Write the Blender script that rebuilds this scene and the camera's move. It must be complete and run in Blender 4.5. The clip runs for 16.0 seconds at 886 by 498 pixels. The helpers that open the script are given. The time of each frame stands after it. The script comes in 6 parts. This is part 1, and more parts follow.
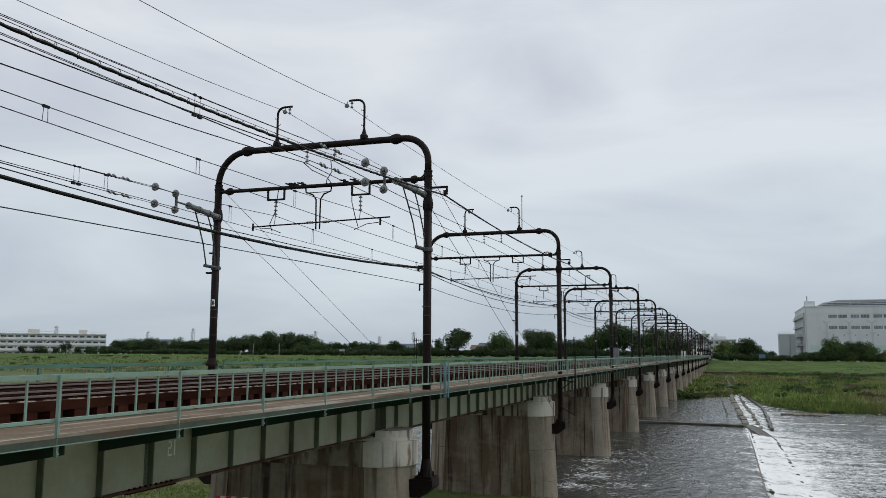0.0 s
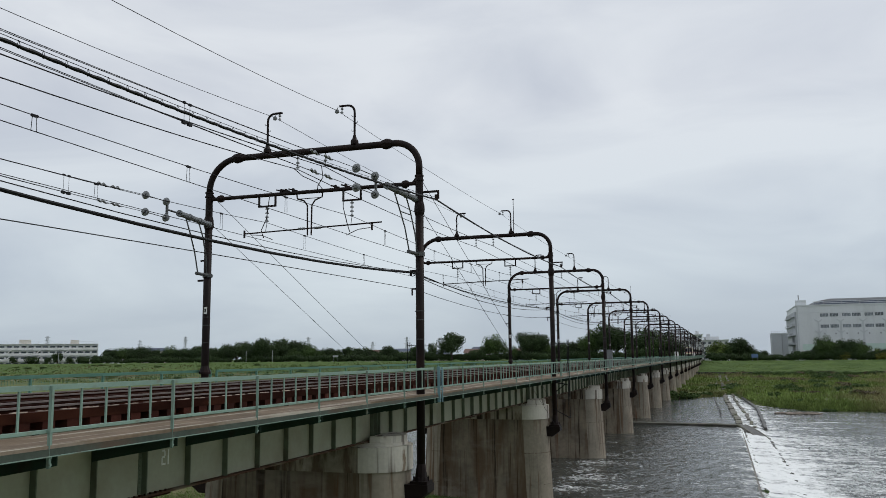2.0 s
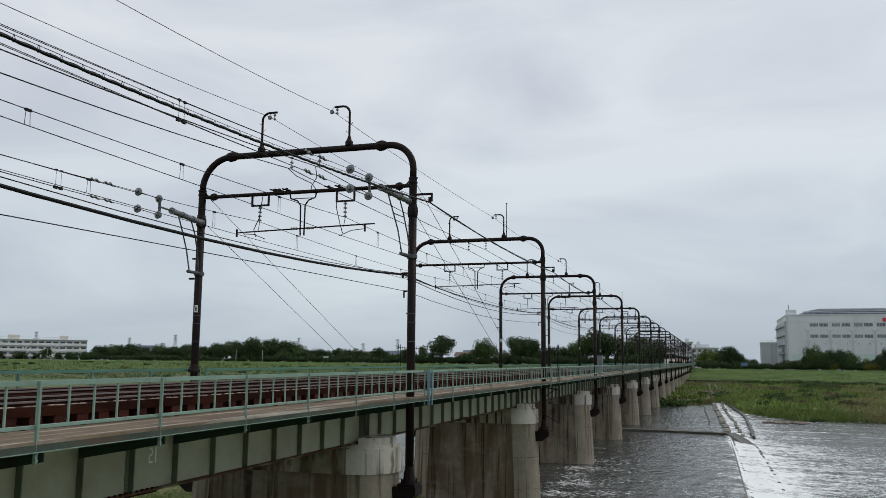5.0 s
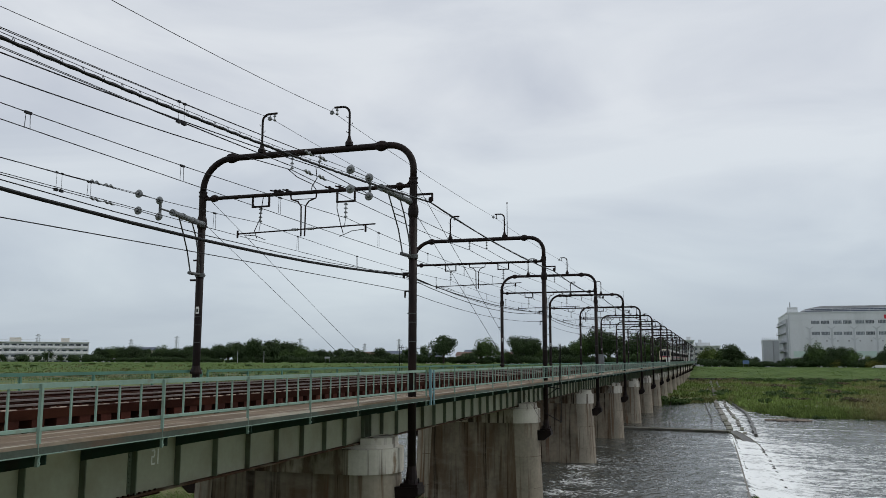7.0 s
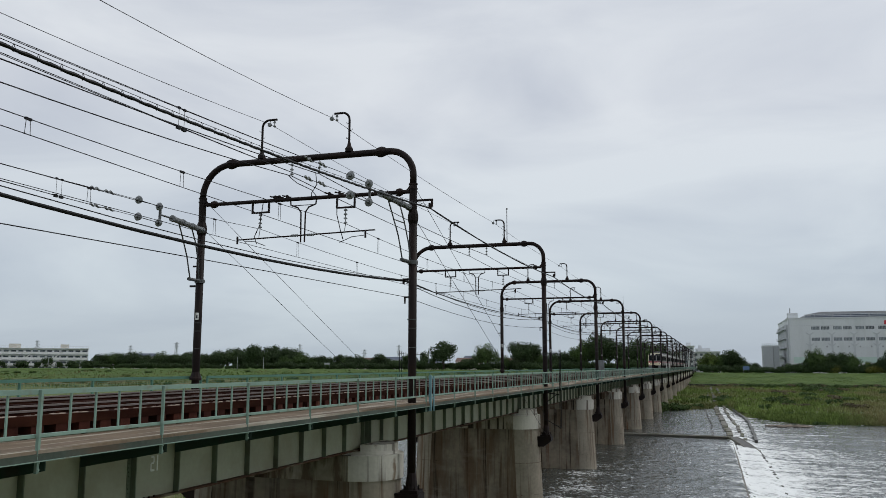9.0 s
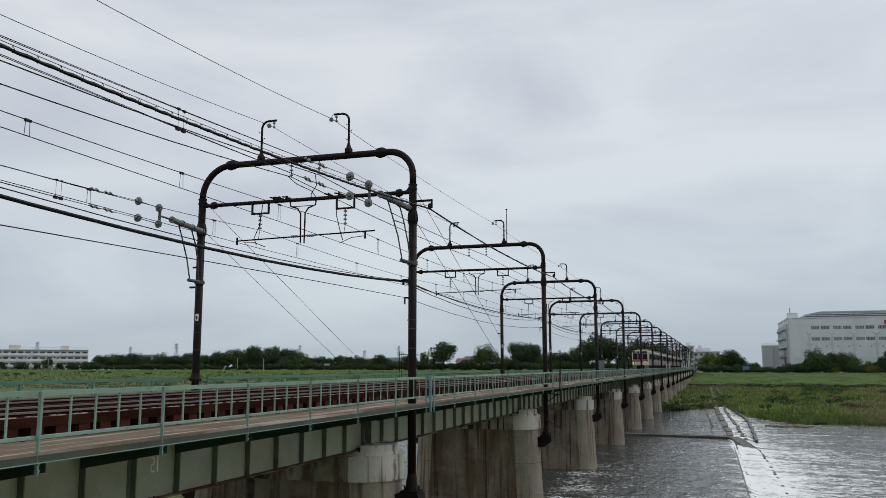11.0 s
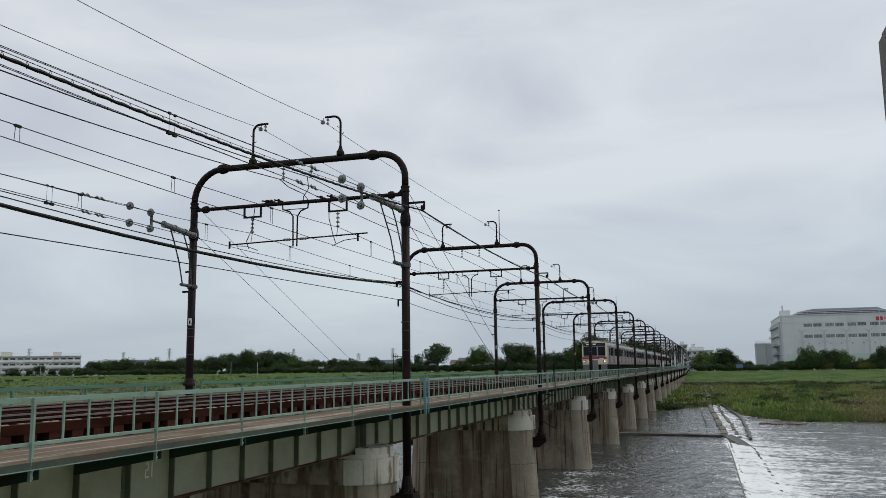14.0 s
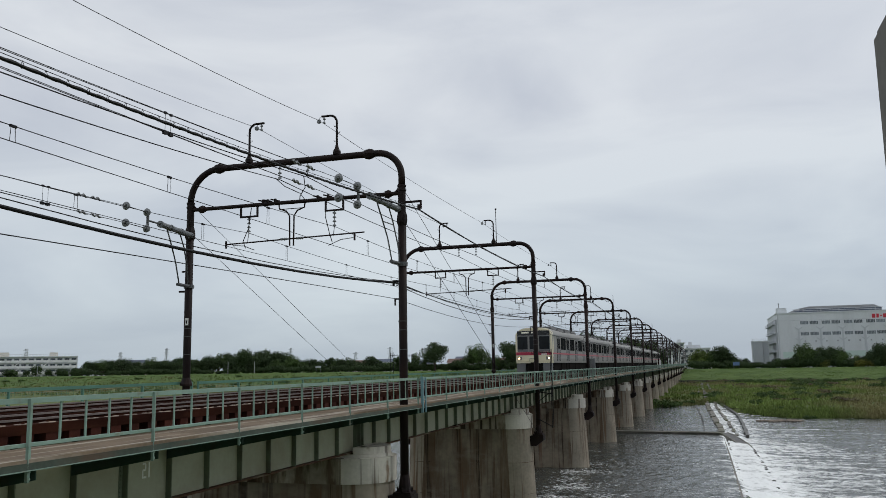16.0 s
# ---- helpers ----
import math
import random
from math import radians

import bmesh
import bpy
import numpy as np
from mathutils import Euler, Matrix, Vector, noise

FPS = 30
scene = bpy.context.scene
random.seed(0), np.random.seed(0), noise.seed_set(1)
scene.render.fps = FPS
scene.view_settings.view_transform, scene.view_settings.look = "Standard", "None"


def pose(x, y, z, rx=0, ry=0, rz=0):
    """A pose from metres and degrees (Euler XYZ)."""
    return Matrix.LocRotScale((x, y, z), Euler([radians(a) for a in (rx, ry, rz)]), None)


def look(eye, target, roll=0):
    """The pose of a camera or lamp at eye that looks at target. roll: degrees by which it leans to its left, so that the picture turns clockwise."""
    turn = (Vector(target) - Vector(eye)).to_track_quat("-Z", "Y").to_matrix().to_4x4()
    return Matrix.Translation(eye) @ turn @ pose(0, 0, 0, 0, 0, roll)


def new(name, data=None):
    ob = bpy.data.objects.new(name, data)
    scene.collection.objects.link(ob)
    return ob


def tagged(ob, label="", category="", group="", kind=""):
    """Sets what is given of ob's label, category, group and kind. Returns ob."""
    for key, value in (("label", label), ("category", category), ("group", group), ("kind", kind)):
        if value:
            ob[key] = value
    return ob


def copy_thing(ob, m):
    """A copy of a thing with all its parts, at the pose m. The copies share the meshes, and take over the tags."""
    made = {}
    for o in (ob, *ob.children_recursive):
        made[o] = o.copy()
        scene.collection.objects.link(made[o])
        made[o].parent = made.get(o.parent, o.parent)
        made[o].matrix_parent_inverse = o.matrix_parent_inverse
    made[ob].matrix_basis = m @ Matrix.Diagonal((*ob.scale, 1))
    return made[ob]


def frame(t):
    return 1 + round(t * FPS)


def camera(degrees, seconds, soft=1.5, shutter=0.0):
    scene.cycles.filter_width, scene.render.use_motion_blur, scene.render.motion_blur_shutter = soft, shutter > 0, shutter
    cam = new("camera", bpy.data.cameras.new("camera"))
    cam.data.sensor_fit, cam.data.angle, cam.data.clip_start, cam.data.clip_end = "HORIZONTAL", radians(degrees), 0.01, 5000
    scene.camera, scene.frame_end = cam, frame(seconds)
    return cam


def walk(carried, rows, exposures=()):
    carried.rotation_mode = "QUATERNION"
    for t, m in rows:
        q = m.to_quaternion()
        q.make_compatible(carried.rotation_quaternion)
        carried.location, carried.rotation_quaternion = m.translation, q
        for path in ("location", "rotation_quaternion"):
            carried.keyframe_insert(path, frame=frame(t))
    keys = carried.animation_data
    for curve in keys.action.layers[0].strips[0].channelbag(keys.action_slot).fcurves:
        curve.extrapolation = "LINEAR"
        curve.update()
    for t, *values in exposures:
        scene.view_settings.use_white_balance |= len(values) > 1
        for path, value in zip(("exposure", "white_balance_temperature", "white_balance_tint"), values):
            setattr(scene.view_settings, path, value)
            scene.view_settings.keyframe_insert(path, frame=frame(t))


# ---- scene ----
# Metres, z = 0 at the upper river level; the bridge runs along +y, the camera stands on the near bank.
EYE = Vector((0.0, 0.0, 8.65))
cam = camera(55.98, 16.0, 0.6)
# seconds, pan to the left of the bridge's line, tilt up, lean
VIEW = [
    (0.0, 18.892, 7.095, 0.293),
    (0.5, 18.715, 7.103, 0.180),
    (1.0, 18.503, 7.212, -0.027),
    (1.5, 18.343, 7.316, -0.490),
    (2.0, 18.344, 7.389, -0.579),
    (2.5, 18.362, 7.374, 0.016),
    (3.0, 18.061, 7.482, 0.316),
    (3.5, 17.862, 7.664, 0.424),
    (4.0, 17.784, 7.721, 0.566),
    (6.5, 17.908, 7.352, 0.216),
    (7.0, 17.882, 7.572, 0.104),
    (7.5, 17.894, 7.705, -0.106),
    (8.0, 17.981, 7.800, -0.199),
    (8.5, 18.014, 7.936, -0.076),
    (9.0, 17.869, 7.978, 0.070),
    (11.5, 17.792, 8.028, -0.141),
    (12.0, 17.611, 7.970, -0.346),
    (12.5, 17.441, 7.985, -0.577),
    (13.0, 17.337, 8.042, -0.598),
    (13.5, 17.328, 8.114, -0.685),
    (14.0, 17.362, 8.124, -0.746),
    (14.5, 17.289, 8.196, -0.779),
    (15.0, 17.234, 8.284, -0.917),
    (15.5, 17.248, 8.221, -0.986),
    (16.0, 17.141, 8.048, -0.977),
]


def view_pose(pan, tilt, lean):
    a, b = radians(pan), radians(tilt)
    way = Vector((-math.sin(a) * math.cos(b), math.cos(a) * math.cos(b), math.sin(b)))
    return look(EYE, EYE + way, lean)


walk(cam, [(t, view_pose(p, b, r)) for t, p, b, r in VIEW], exposures=[(0.0, 0.0), (6.0, -0.02), (16.0, -0.06)])

# ---- world and sun: bright overcast ----
world = bpy.data.worlds.new("overcast_sky")
scene.world = world
world.use_nodes = True
wn, wl = world.node_tree.nodes, world.node_tree.links
wn.clear()
w_out = wn.new("ShaderNodeOutputWorld")
w_bg = wn.new("ShaderNodeBackground")
w_bg.inputs["Strength"].default_value = 1.0
w_sky = wn.new("ShaderNodeTexSky")
w_sky.sky_type, w_sky.sun_disc = "NISHITA", False
w_sky.sun_elevation, w_sky.sun_rotation = radians(50), radians(56)
w_dim = wn.new("ShaderNodeMixRGB")
w_dim.blend_type = "MULTIPLY"
w_dim.inputs["Fac"].default_value = 1.0
w_dim.inputs["Color2"].default_value = (0.1, 0.1, 0.1, 1)
wl.new(w_sky.outputs["Color"], w_dim.inputs["Color1"])
w_tc = wn.new("ShaderNodeTexCoord")
w_map = wn.new("ShaderNodeMapping")
w_map.inputs["Scale"].default_value = (1.0, 1.0, 3.2)
wl.new(w_tc.outputs["Generated"], w_map.inputs["Vector"])
w_noise = wn.new("ShaderNodeTexNoise")
w_noise.inputs["Scale"].default_value = 2.3
w_noise.inputs["Detail"].default_value = 7.0
w_noise.inputs["Roughness"].default_value = 0.5
w_noise.inputs["Distortion"].default_value = 0.5
wl.new(w_map.outputs["Vector"], w_noise.inputs["Vector"])
w_ramp = wn.new("ShaderNodeValToRGB")
w_ramp.color_ramp.elements[0].position, w_ramp.color_ramp.elements[0].color = 0.36, (0.585, 0.625, 0.700, 1)
w_ramp.color_ramp.elements[1].position, w_ramp.color_ramp.elements[1].color = 0.60, (0.765, 0.80, 0.845, 1)
wl.new(w_noise.outputs["Fac"], w_ramp.inputs["Fac"])
# the cloud deck thins to a pale band low over the land
w_sep = wn.new("ShaderNodeSeparateXYZ")
wl.new(w_tc.outputs["Generated"], w_sep.inputs["Vector"])
w_low = wn.new("ShaderNodeValToRGB")
w_low.color_ramp.elements[0].position, w_low.color_ramp.elements[0].color = 0.0, (0.47, 0.58, 0.65, 1)
w_low.color_ramp.elements[1].position, w_low.color_ramp.elements[1].color = 0.30, (1, 1, 1, 1)
mid = w_low.color_ramp.elements.new(0.10)
mid.color = (0.82, 0.90, 0.92, 1)
wl.new(w_sep.outputs["Z"], w_low.inputs["Fac"])
w_mul = wn.new("ShaderNodeMixRGB")
w_mul.blend_type = "MULTIPLY"
w_mul.inputs["Fac"].default_value = 0.62
wl.new(w_ramp.outputs["Color"], w_mul.inputs["Color1"])
wl.new(w_low.outputs["Color"], w_mul.inputs["Color2"])
w_mix = wn.new("ShaderNodeMixRGB")
w_mix.inputs["Fac"].default_value = 0.93
wl.new(w_dim.outputs["Color"], w_mix.inputs["Color1"])
wl.new(w_mul.outputs["Color"], w_mix.inputs["Color2"])
wl.new(w_mix.outputs["Color"], w_bg.inputs["Color"])
wl.new(w_bg.outputs["Background"], w_out.inputs["Surface"])

sun = new("sun", bpy.data.lights.new("sun", "SUN"))
sun.data.energy, sun.data.angle, sun.data.color = 0.9, radians(25), (1.0, 0.97, 0.92)
sun.matrix_world = look((60, 40, 86), (0, 0, 0))


# ---- materials ----
def mat(name, base, rough=0.7, metal=0.0, vary=0.25, scale=3.0, fine=40.0, stain=None, stain_amount=0.0, stain_scale=(1, 1, 1),
        stain_at=(0.5, 0.62), bump=0.15, spec=0.5, per_object=0.0, per_island=0.0, bump_distance=0.01):
    """Base colour broken up at two scales, an optional stain colour, and a fine relief."""
    m = bpy.data.materials.new(name)
    m.use_nodes = True
    n, l = m.node_tree.nodes, m.node_tree.links
    b = n["Principled BSDF"]
    tc = n.new("ShaderNodeNewGeometry")
    big, small = n.new("ShaderNodeTexNoise"), n.new("ShaderNodeTexNoise")
    for tex, s, d in ((big, scale, 5.0), (small, fine, 3.0)):
        tex.inputs["Scale"].default_value, tex.inputs["Detail"].default_value = s, d
        l.new(tc.outputs["Position"], tex.inputs["Vector"])
    add = n.new("ShaderNodeMath")
    add.operation = "MULTIPLY_ADD"
    add.inputs[1].default_value = 0.45
    l.new(small.outputs["Fac"], add.inputs[0])
    l.new(big.outputs["Fac"], add.inputs[2])
    rng = n.new("ShaderNodeMapRange")
    rng.inputs["From Min"].default_value, rng.inputs["From Max"].default_value = 0.45, 1.0
    rng.inputs["To Min"].default_value, rng.inputs["To Max"].default_value = 1 - vary, 1 + vary
    l.new(add.outputs[0], rng.inputs["Value"])
    val = rng.outputs[0]
    for amount, node_type, socket in ((per_object, "ShaderNodeObjectInfo", "Random"), (per_island, "ShaderNodeNewGeometry", "Random Per Island")):
        if amount:
            src = n.new(node_type)
            r2 = n.new("ShaderNodeMapRange")
            r2.inputs["To Min"].default_value, r2.inputs["To Max"].default_value = 1 - amount, 1 + amount
            l.new(src.outputs[socket], r2.inputs["Value"])
            mm = n.new("ShaderNodeMath")
            mm.operation = "MULTIPLY"
            l.new(val, mm.inputs[0])
            l.new(r2.outputs[0], mm.inputs[1])
            val = mm.outputs[0]
    mul = n.new("ShaderNodeVectorMath")
    mul.operation = "SCALE"
    mul.inputs[0].default_value = base
    l.new(val, mul.inputs["Scale"])
    col = mul.outputs[0]
    if stain:
        mp = n.new("ShaderNodeMapping")
        mp.inputs["Scale"].default_value = stain_scale
        l.new(tc.outputs["Position"], mp.inputs["Vector"])
        st = n.new("ShaderNodeTexNoise")
        st.inputs["Scale"].default_value, st.inputs["Detail"].default_value = 1.0, 6.0
        l.new(mp.outputs[0], st.inputs["Vector"])
        sr = n.new("ShaderNodeMapRange")
        sr.inputs["From Min"].default_value, sr.inputs["From Max"].default_value = stain_at
        sr.inputs["To Max"].default_value = stain_amount
        l.new(st.outputs["Fac"], sr.inputs["Value"])
        mx = n.new("ShaderNodeMixRGB")
        mx.inputs["Color2"].default_value = (*stain, 1)
        l.new(sr.outputs[0], mx.inputs["Fac"])
        l.new(col, mx.inputs["Color1"])
        col = mx.outputs[0]
    l.new(col, b.inputs["Base Color"])
    b.inputs["Roughness"].default_value, b.inputs["Metallic"].default_value = rough, metal
    b.inputs["Specular IOR Level"].default_value = spec
    if bump:
        bp = n.new("ShaderNodeBump")
        bp.inputs["Strength"].default_value, bp.inputs["Distance"].default_value = bump, bump_distance
        l.new(add.outputs[0], bp.inputs["Height"])
        l.new(bp.outputs[0], b.inputs["Normal"])
    return m


def glow(name, color, strength):
    m = bpy.data.materials.new(name)
    m.use_nodes = True
    b = m.node_tree.nodes["Principled BSDF"]
    b.inputs["Base Color"].default_value = (*color, 1)
    b.inputs["Emission Color"].default_value = (*color, 1)
    b.inputs["Emission Strength"].default_value = strength
    return m


M_POST = mat("brown_painted_steel", (0.0115, 0.0070, 0.0068), 0.6, 0.0, 0.3, 2.0, 30, (0.028, 0.015, 0.012), 0.5, (1.5, 1.5, 0.7), spec=0.16)
M_GIRDER = mat("grey_green_girder_paint", (0.345, 0.355, 0.255), 0.6, 0, 0.12, 0.5, 9, (0.13, 0.105, 0.06), 0.6, (0.5, 0.5, 0.5), (0.5, 0.72), spec=0.3)
# girder paint darkened so stiffeners and splices carry shading in their colour
M_STIFF = mat("dark_stiffener_paint", (0.118, 0.145, 0.098), 0.6, 0, 0.2, 1.0, 12, (0.07, 0.045, 0.025), 0.6, (1.5, 1.5, 1), (0.5, 0.7), spec=0.3)
M_DARKGREEN = mat("dark_green_steel", (0.022, 0.048, 0.037), 0.5, 0, 0.25, 1.5, 20, (0.04, 0.026, 0.018), 0.6, (2, 2, 1), (0.55, 0.7), spec=0.3)
M_EDGE = mat("weathered_edge_channel", (0.062, 0.078, 0.062), 0.7, 0, 0.3, 0.8, 12, (0.10, 0.06, 0.04), 0.7, (2, 0.6, 2), (0.5, 0.65), spec=0.25)
M_RAILING = mat("pale_green_railing_paint", (0.215, 0.315, 0.262), 0.55, 0, 0.15, 1.2, 18, (0.16, 0.09, 0.055), 0.6, (3, 3, 3), (0.58, 0.72), spec=0.3)
M_FARRAIL = mat("green_mesh_railing_paint", (0.085, 0.20, 0.150), 0.55, 0, 0.15, 1.2, 18, spec=0.3)
M_RUST = mat("rusty_sleeper_ends", (0.046, 0.0135, 0.0085), 0.9, 0, 0.45, 3, 40, (0.13, 0.06, 0.04), 0.7, (5, 5, 2.5), (0.58, 0.70), per_object=0.35, spec=0.15)
M_RUSTDARK = mat("rusty_brown_timber", (0.021, 0.0075, 0.0050), 0.95, 0, 0.35, 2, 30, (0.060, 0.022, 0.013), 0.5, (2, 0.5, 2), spec=0.04)
M_FLANGE = mat("rusty_flange", (0.075, 0.038, 0.022), 0.9, 0, 0.4, 0.8, 12, (0.20, 0.17, 0.12), 0.7, (1.2, 1.2, 2), (0.5, 0.66), spec=0.2)
M_RAILTOP = mat("worn_rail_steel", (0.22, 0.18, 0.16), 0.55, 0.6, 0.15, 2, 30)
M_PLATE = mat("galvanised_clip_plate", (0.36, 0.28, 0.225), 0.7, 0.1, 0.35, 5, 40, per_object=0.4, spec=0.3)
M_WALKWAY = mat("worn_brown_walkway_boards", (0.180, 0.136, 0.094), 0.9, 0, 0.4, 0.9, 12, (0.46, 0.42, 0.35), 0.9, (4.2, 0.16, 1), (0.55, 0.64), per_object=0.04, spec=0.2)
def more_stain(m, color, amount, scale, at_, seed=0.0):
    """One more layer of stain over a material's base colour."""
    n, l = m.node_tree.nodes, m.node_tree.links
    b = n["Principled BSDF"]
    old = b.inputs["Base Color"].links[0].from_socket
    geo, mp, tex = n.new("ShaderNodeNewGeometry"), n.new("ShaderNodeMapping"), n.new("ShaderNodeTexNoise")
    rng, mx = n.new("ShaderNodeMapRange"), n.new("ShaderNodeMixRGB")
    mp.inputs["Scale"].default_value, mp.inputs["Location"].default_value = scale, (seed, seed * 0.7, seed * 0.3)
    tex.inputs["Scale"].default_value, tex.inputs["Detail"].default_value, tex.inputs["Roughness"].default_value = 1.0, 7.0, 0.6
    rng.inputs["From Min"].default_value, rng.inputs["From Max"].default_value = at_
    rng.inputs["To Max"].default_value = amount
    mx.inputs["Color2"].default_value = (*color, 1)
    l.new(geo.outputs["Position"], mp.inputs["Vector"])
    l.new(mp.outputs[0], tex.inputs["Vector"])
    l.new(tex.outputs["Fac"], rng.inputs["Value"])
    l.new(rng.outputs[0], mx.inputs["Fac"])
    l.new(old, mx.inputs["Color1"])
    l.new(mx.outputs[0], b.inputs["Base Color"])


# shaft concrete is coloured darker for shade, nose concrete paler for light
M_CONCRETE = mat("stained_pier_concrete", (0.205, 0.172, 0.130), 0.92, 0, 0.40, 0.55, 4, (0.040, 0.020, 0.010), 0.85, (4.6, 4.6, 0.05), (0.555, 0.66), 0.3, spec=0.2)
M_COPING = mat("streaked_coping_concrete", (0.30, 0.265, 0.21), 0.92, 0, 0.35, 0.6, 6, (0.024, 0.013, 0.007), 0.95, (3.4, 3.4, 0.10), (0.51, 0.58), 0.25, spec=0.2)
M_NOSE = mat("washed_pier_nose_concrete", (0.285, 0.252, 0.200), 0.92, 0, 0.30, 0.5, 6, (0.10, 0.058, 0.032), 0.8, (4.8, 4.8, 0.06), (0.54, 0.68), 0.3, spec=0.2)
M_CAP = mat("pale_pier_cap_concrete", (0.56, 0.535, 0.47), 0.9, 0, 0.18, 0.8, 10, (0.07, 0.045, 0.03), 0.85, (2.6, 2.6, 0.12), (0.53, 0.61), 0.25, spec=0.2)
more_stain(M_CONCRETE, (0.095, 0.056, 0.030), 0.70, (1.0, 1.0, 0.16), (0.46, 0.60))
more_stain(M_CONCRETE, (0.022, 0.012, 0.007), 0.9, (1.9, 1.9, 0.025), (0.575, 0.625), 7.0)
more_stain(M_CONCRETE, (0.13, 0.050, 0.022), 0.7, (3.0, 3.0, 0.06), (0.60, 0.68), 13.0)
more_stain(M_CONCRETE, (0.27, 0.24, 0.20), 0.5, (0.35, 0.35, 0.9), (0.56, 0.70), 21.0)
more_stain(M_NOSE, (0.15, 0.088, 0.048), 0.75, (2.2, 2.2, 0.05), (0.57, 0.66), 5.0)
more_stain(M_CAP, (0.17, 0.10, 0.05), 0.8, (2.5, 2.5, 0.7), (0.60, 0.68), 3.0)
more_stain(M_COPING, (0.08, 0.045, 0.025), 0.8, (1.6, 1.6, 0.5), (0.48, 0.60), 9.0)
M_WIRE = mat("dark_wire", (0.010, 0.010, 0.012), 0.6, 0.0, 0.2, 2, 20, bump=0, spec=0.2)
M_CABLE = mat("black_cable_sheath", (0.007, 0.007, 0.008), 0.55, 0, 0.2, 2, 20, bump=0, spec=0.2)
M_INS = mat("grey_porcelain", (0.185, 0.195, 0.20), 0.3, 0, 0.15, 8, 60)
M_GALV = mat("galvanised_steel", (0.165, 0.175, 0.18), 0.5, 0.3, 0.25, 4, 40)
M_STRUT = mat("dull_dark_galvanising", (0.075, 0.08, 0.082), 0.6, 0.2, 0.3, 4, 40)
M_WHITE = mat("white_label", (0.75, 0.75, 0.73), 0.6, 0, 0.05)
M_RED = mat("red_paint", (0.55, 0.03, 0.05), 0.5, 0, 0.1)
M_BLUESTEEL = mat("pale_blue_post_paint", (0.15, 0.27, 0.30), 0.5, 0, 0.15, spec=0.3)


# ---- mesh helpers ----
def part(name, bm, material, parent=None, label="", smooth=False):
    me = bpy.data.meshes.new(name)
    bmesh.ops.recalc_face_normals(bm, faces=bm.faces)
    bm.to_mesh(me)
    bm.free()
    me.materials.append(material)
    if smooth:
        me.polygons.foreach_set("use_smooth", [True] * len(me.polygons))
    ob = new(name, me)
    if parent:
        ob.parent = parent
    if label:
        ob["label"] = label
    return ob


def again(ob, parent, x=0.0, y=0.0, z=0.0, name=None):
    """Another piece on the same mesh."""
    o = new(name or ob.name.split(".")[0], ob.data)
    o.parent = parent
    o.location = (x, y, z)
    return o


def thing(name, x, y, z, label, category, group="", kind=""):
    e = new(name)
    e.location = (x, y, z)
    e.empty_display_size = 0.2
    return tagged(e, label, category, group, kind)


def box(bm, x0, x1, y0, y1, z0, z1):
    v = [bm.verts.new(p) for p in ((x0, y0, z0), (x1, y0, z0), (x1, y1, z0), (x0, y1, z0), (x0, y0, z1), (x1, y0, z1), (x1, y1, z1), (x0, y1, z1))]
    for f in ((3, 2, 1, 0), (4, 5, 6, 7), (0, 1, 5, 4), (1, 2, 6, 5), (2, 3, 7, 6), (3, 0, 4, 7)):
        bm.faces.new([v[i] for i in f])
    return bm


def boxed(*b):
    return box(bmesh.new(), *b)


def pipe(bm, pts, r, seg=8, cap=True):
    """A tube along a polyline; r is one radius or one for each point."""
    pts = [Vector(p) for p in pts]
    rad = r if isinstance(r, (list, tuple)) else [r] * len(pts)
    rings, side = [], None
    for i, p in enumerate(pts):
        d = (pts[min(i + 1, len(pts) - 1)] - pts[max(i - 1, 0)]).normalized()
        if side is None:
            side = d.orthogonal().normalized()
        side = (side - d * side.dot(d)).normalized()
        up = d.cross(side)
        rings.append([bm.verts.new(p + (side * math.cos(a) + up * math.sin(a)) * rad[i]) for a in (2 * math.pi * k / seg for k in range(seg))])
    for a, b in zip(rings, rings[1:]):
        for k in range(seg):
            bm.faces.new((a[k], a[(k + 1) % seg], b[(k + 1) % seg], b[k]))
    if cap:
        bm.faces.new(rings[0][::-1])
        bm.faces.new(rings[-1])
    return bm


def piped(pts, r, seg=8):
    return pipe(bmesh.new(), pts, r, seg)


def prism(bm, outline, z0, z1, grow=0.0):
    """Straight or battered prism over an outline of (x, y); grow widens the foot."""
    n = len(outline)
    lo = [bm.verts.new((x + grow * (1 if x > 0 else -1) * (abs(x) > 1e-6), y * (1 + grow * 0.5), z0)) for x, y in outline]
    hi = [bm.verts.new((x, y, z1)) for x, y in outline]
    for i in range(n):
        j = (i + 1) % n
        bm.faces.new((lo[i], lo[j], hi[j], hi[i]))
    bm.faces.new(lo[::-1])
    bm.faces.new(hi)
    return bm


def arc(cx, cz, r, a0, a1, n, y=0.0):
    return [(cx + r * math.cos(radians(a0 + (a1 - a0) * i / n)), y, cz + r * math.sin(radians(a0 + (a1 - a0) * i / n))) for i in range(n + 1)]


def spline(a, knots):
    """Straight interpolation through (a, value) knots."""
    if a <= knots[0][0]:
        return knots[0][1]
    for (p, u), (q, v) in zip(knots, knots[1:]):
        if a <= q:
            return u + (v - u) * (a - p) / (q - p)
    return knots[-1][1]


# ---- plan of the bridge ----
CX = -13.93                      # middle of the two tracks
GANTRY_Y = [3.1, 26.71] + [50.18 + 23.583 * i for i in range(19)]
TRACK = 1.74                     # half of the distance between the tracks
POST = 4.23                      # posts from the middle
RAIL_X = 4.43                    # near railing from the middle
DECK, RAILTOP = 7.42, 7.87
BEAM, LOWER = 16.15, 14.65


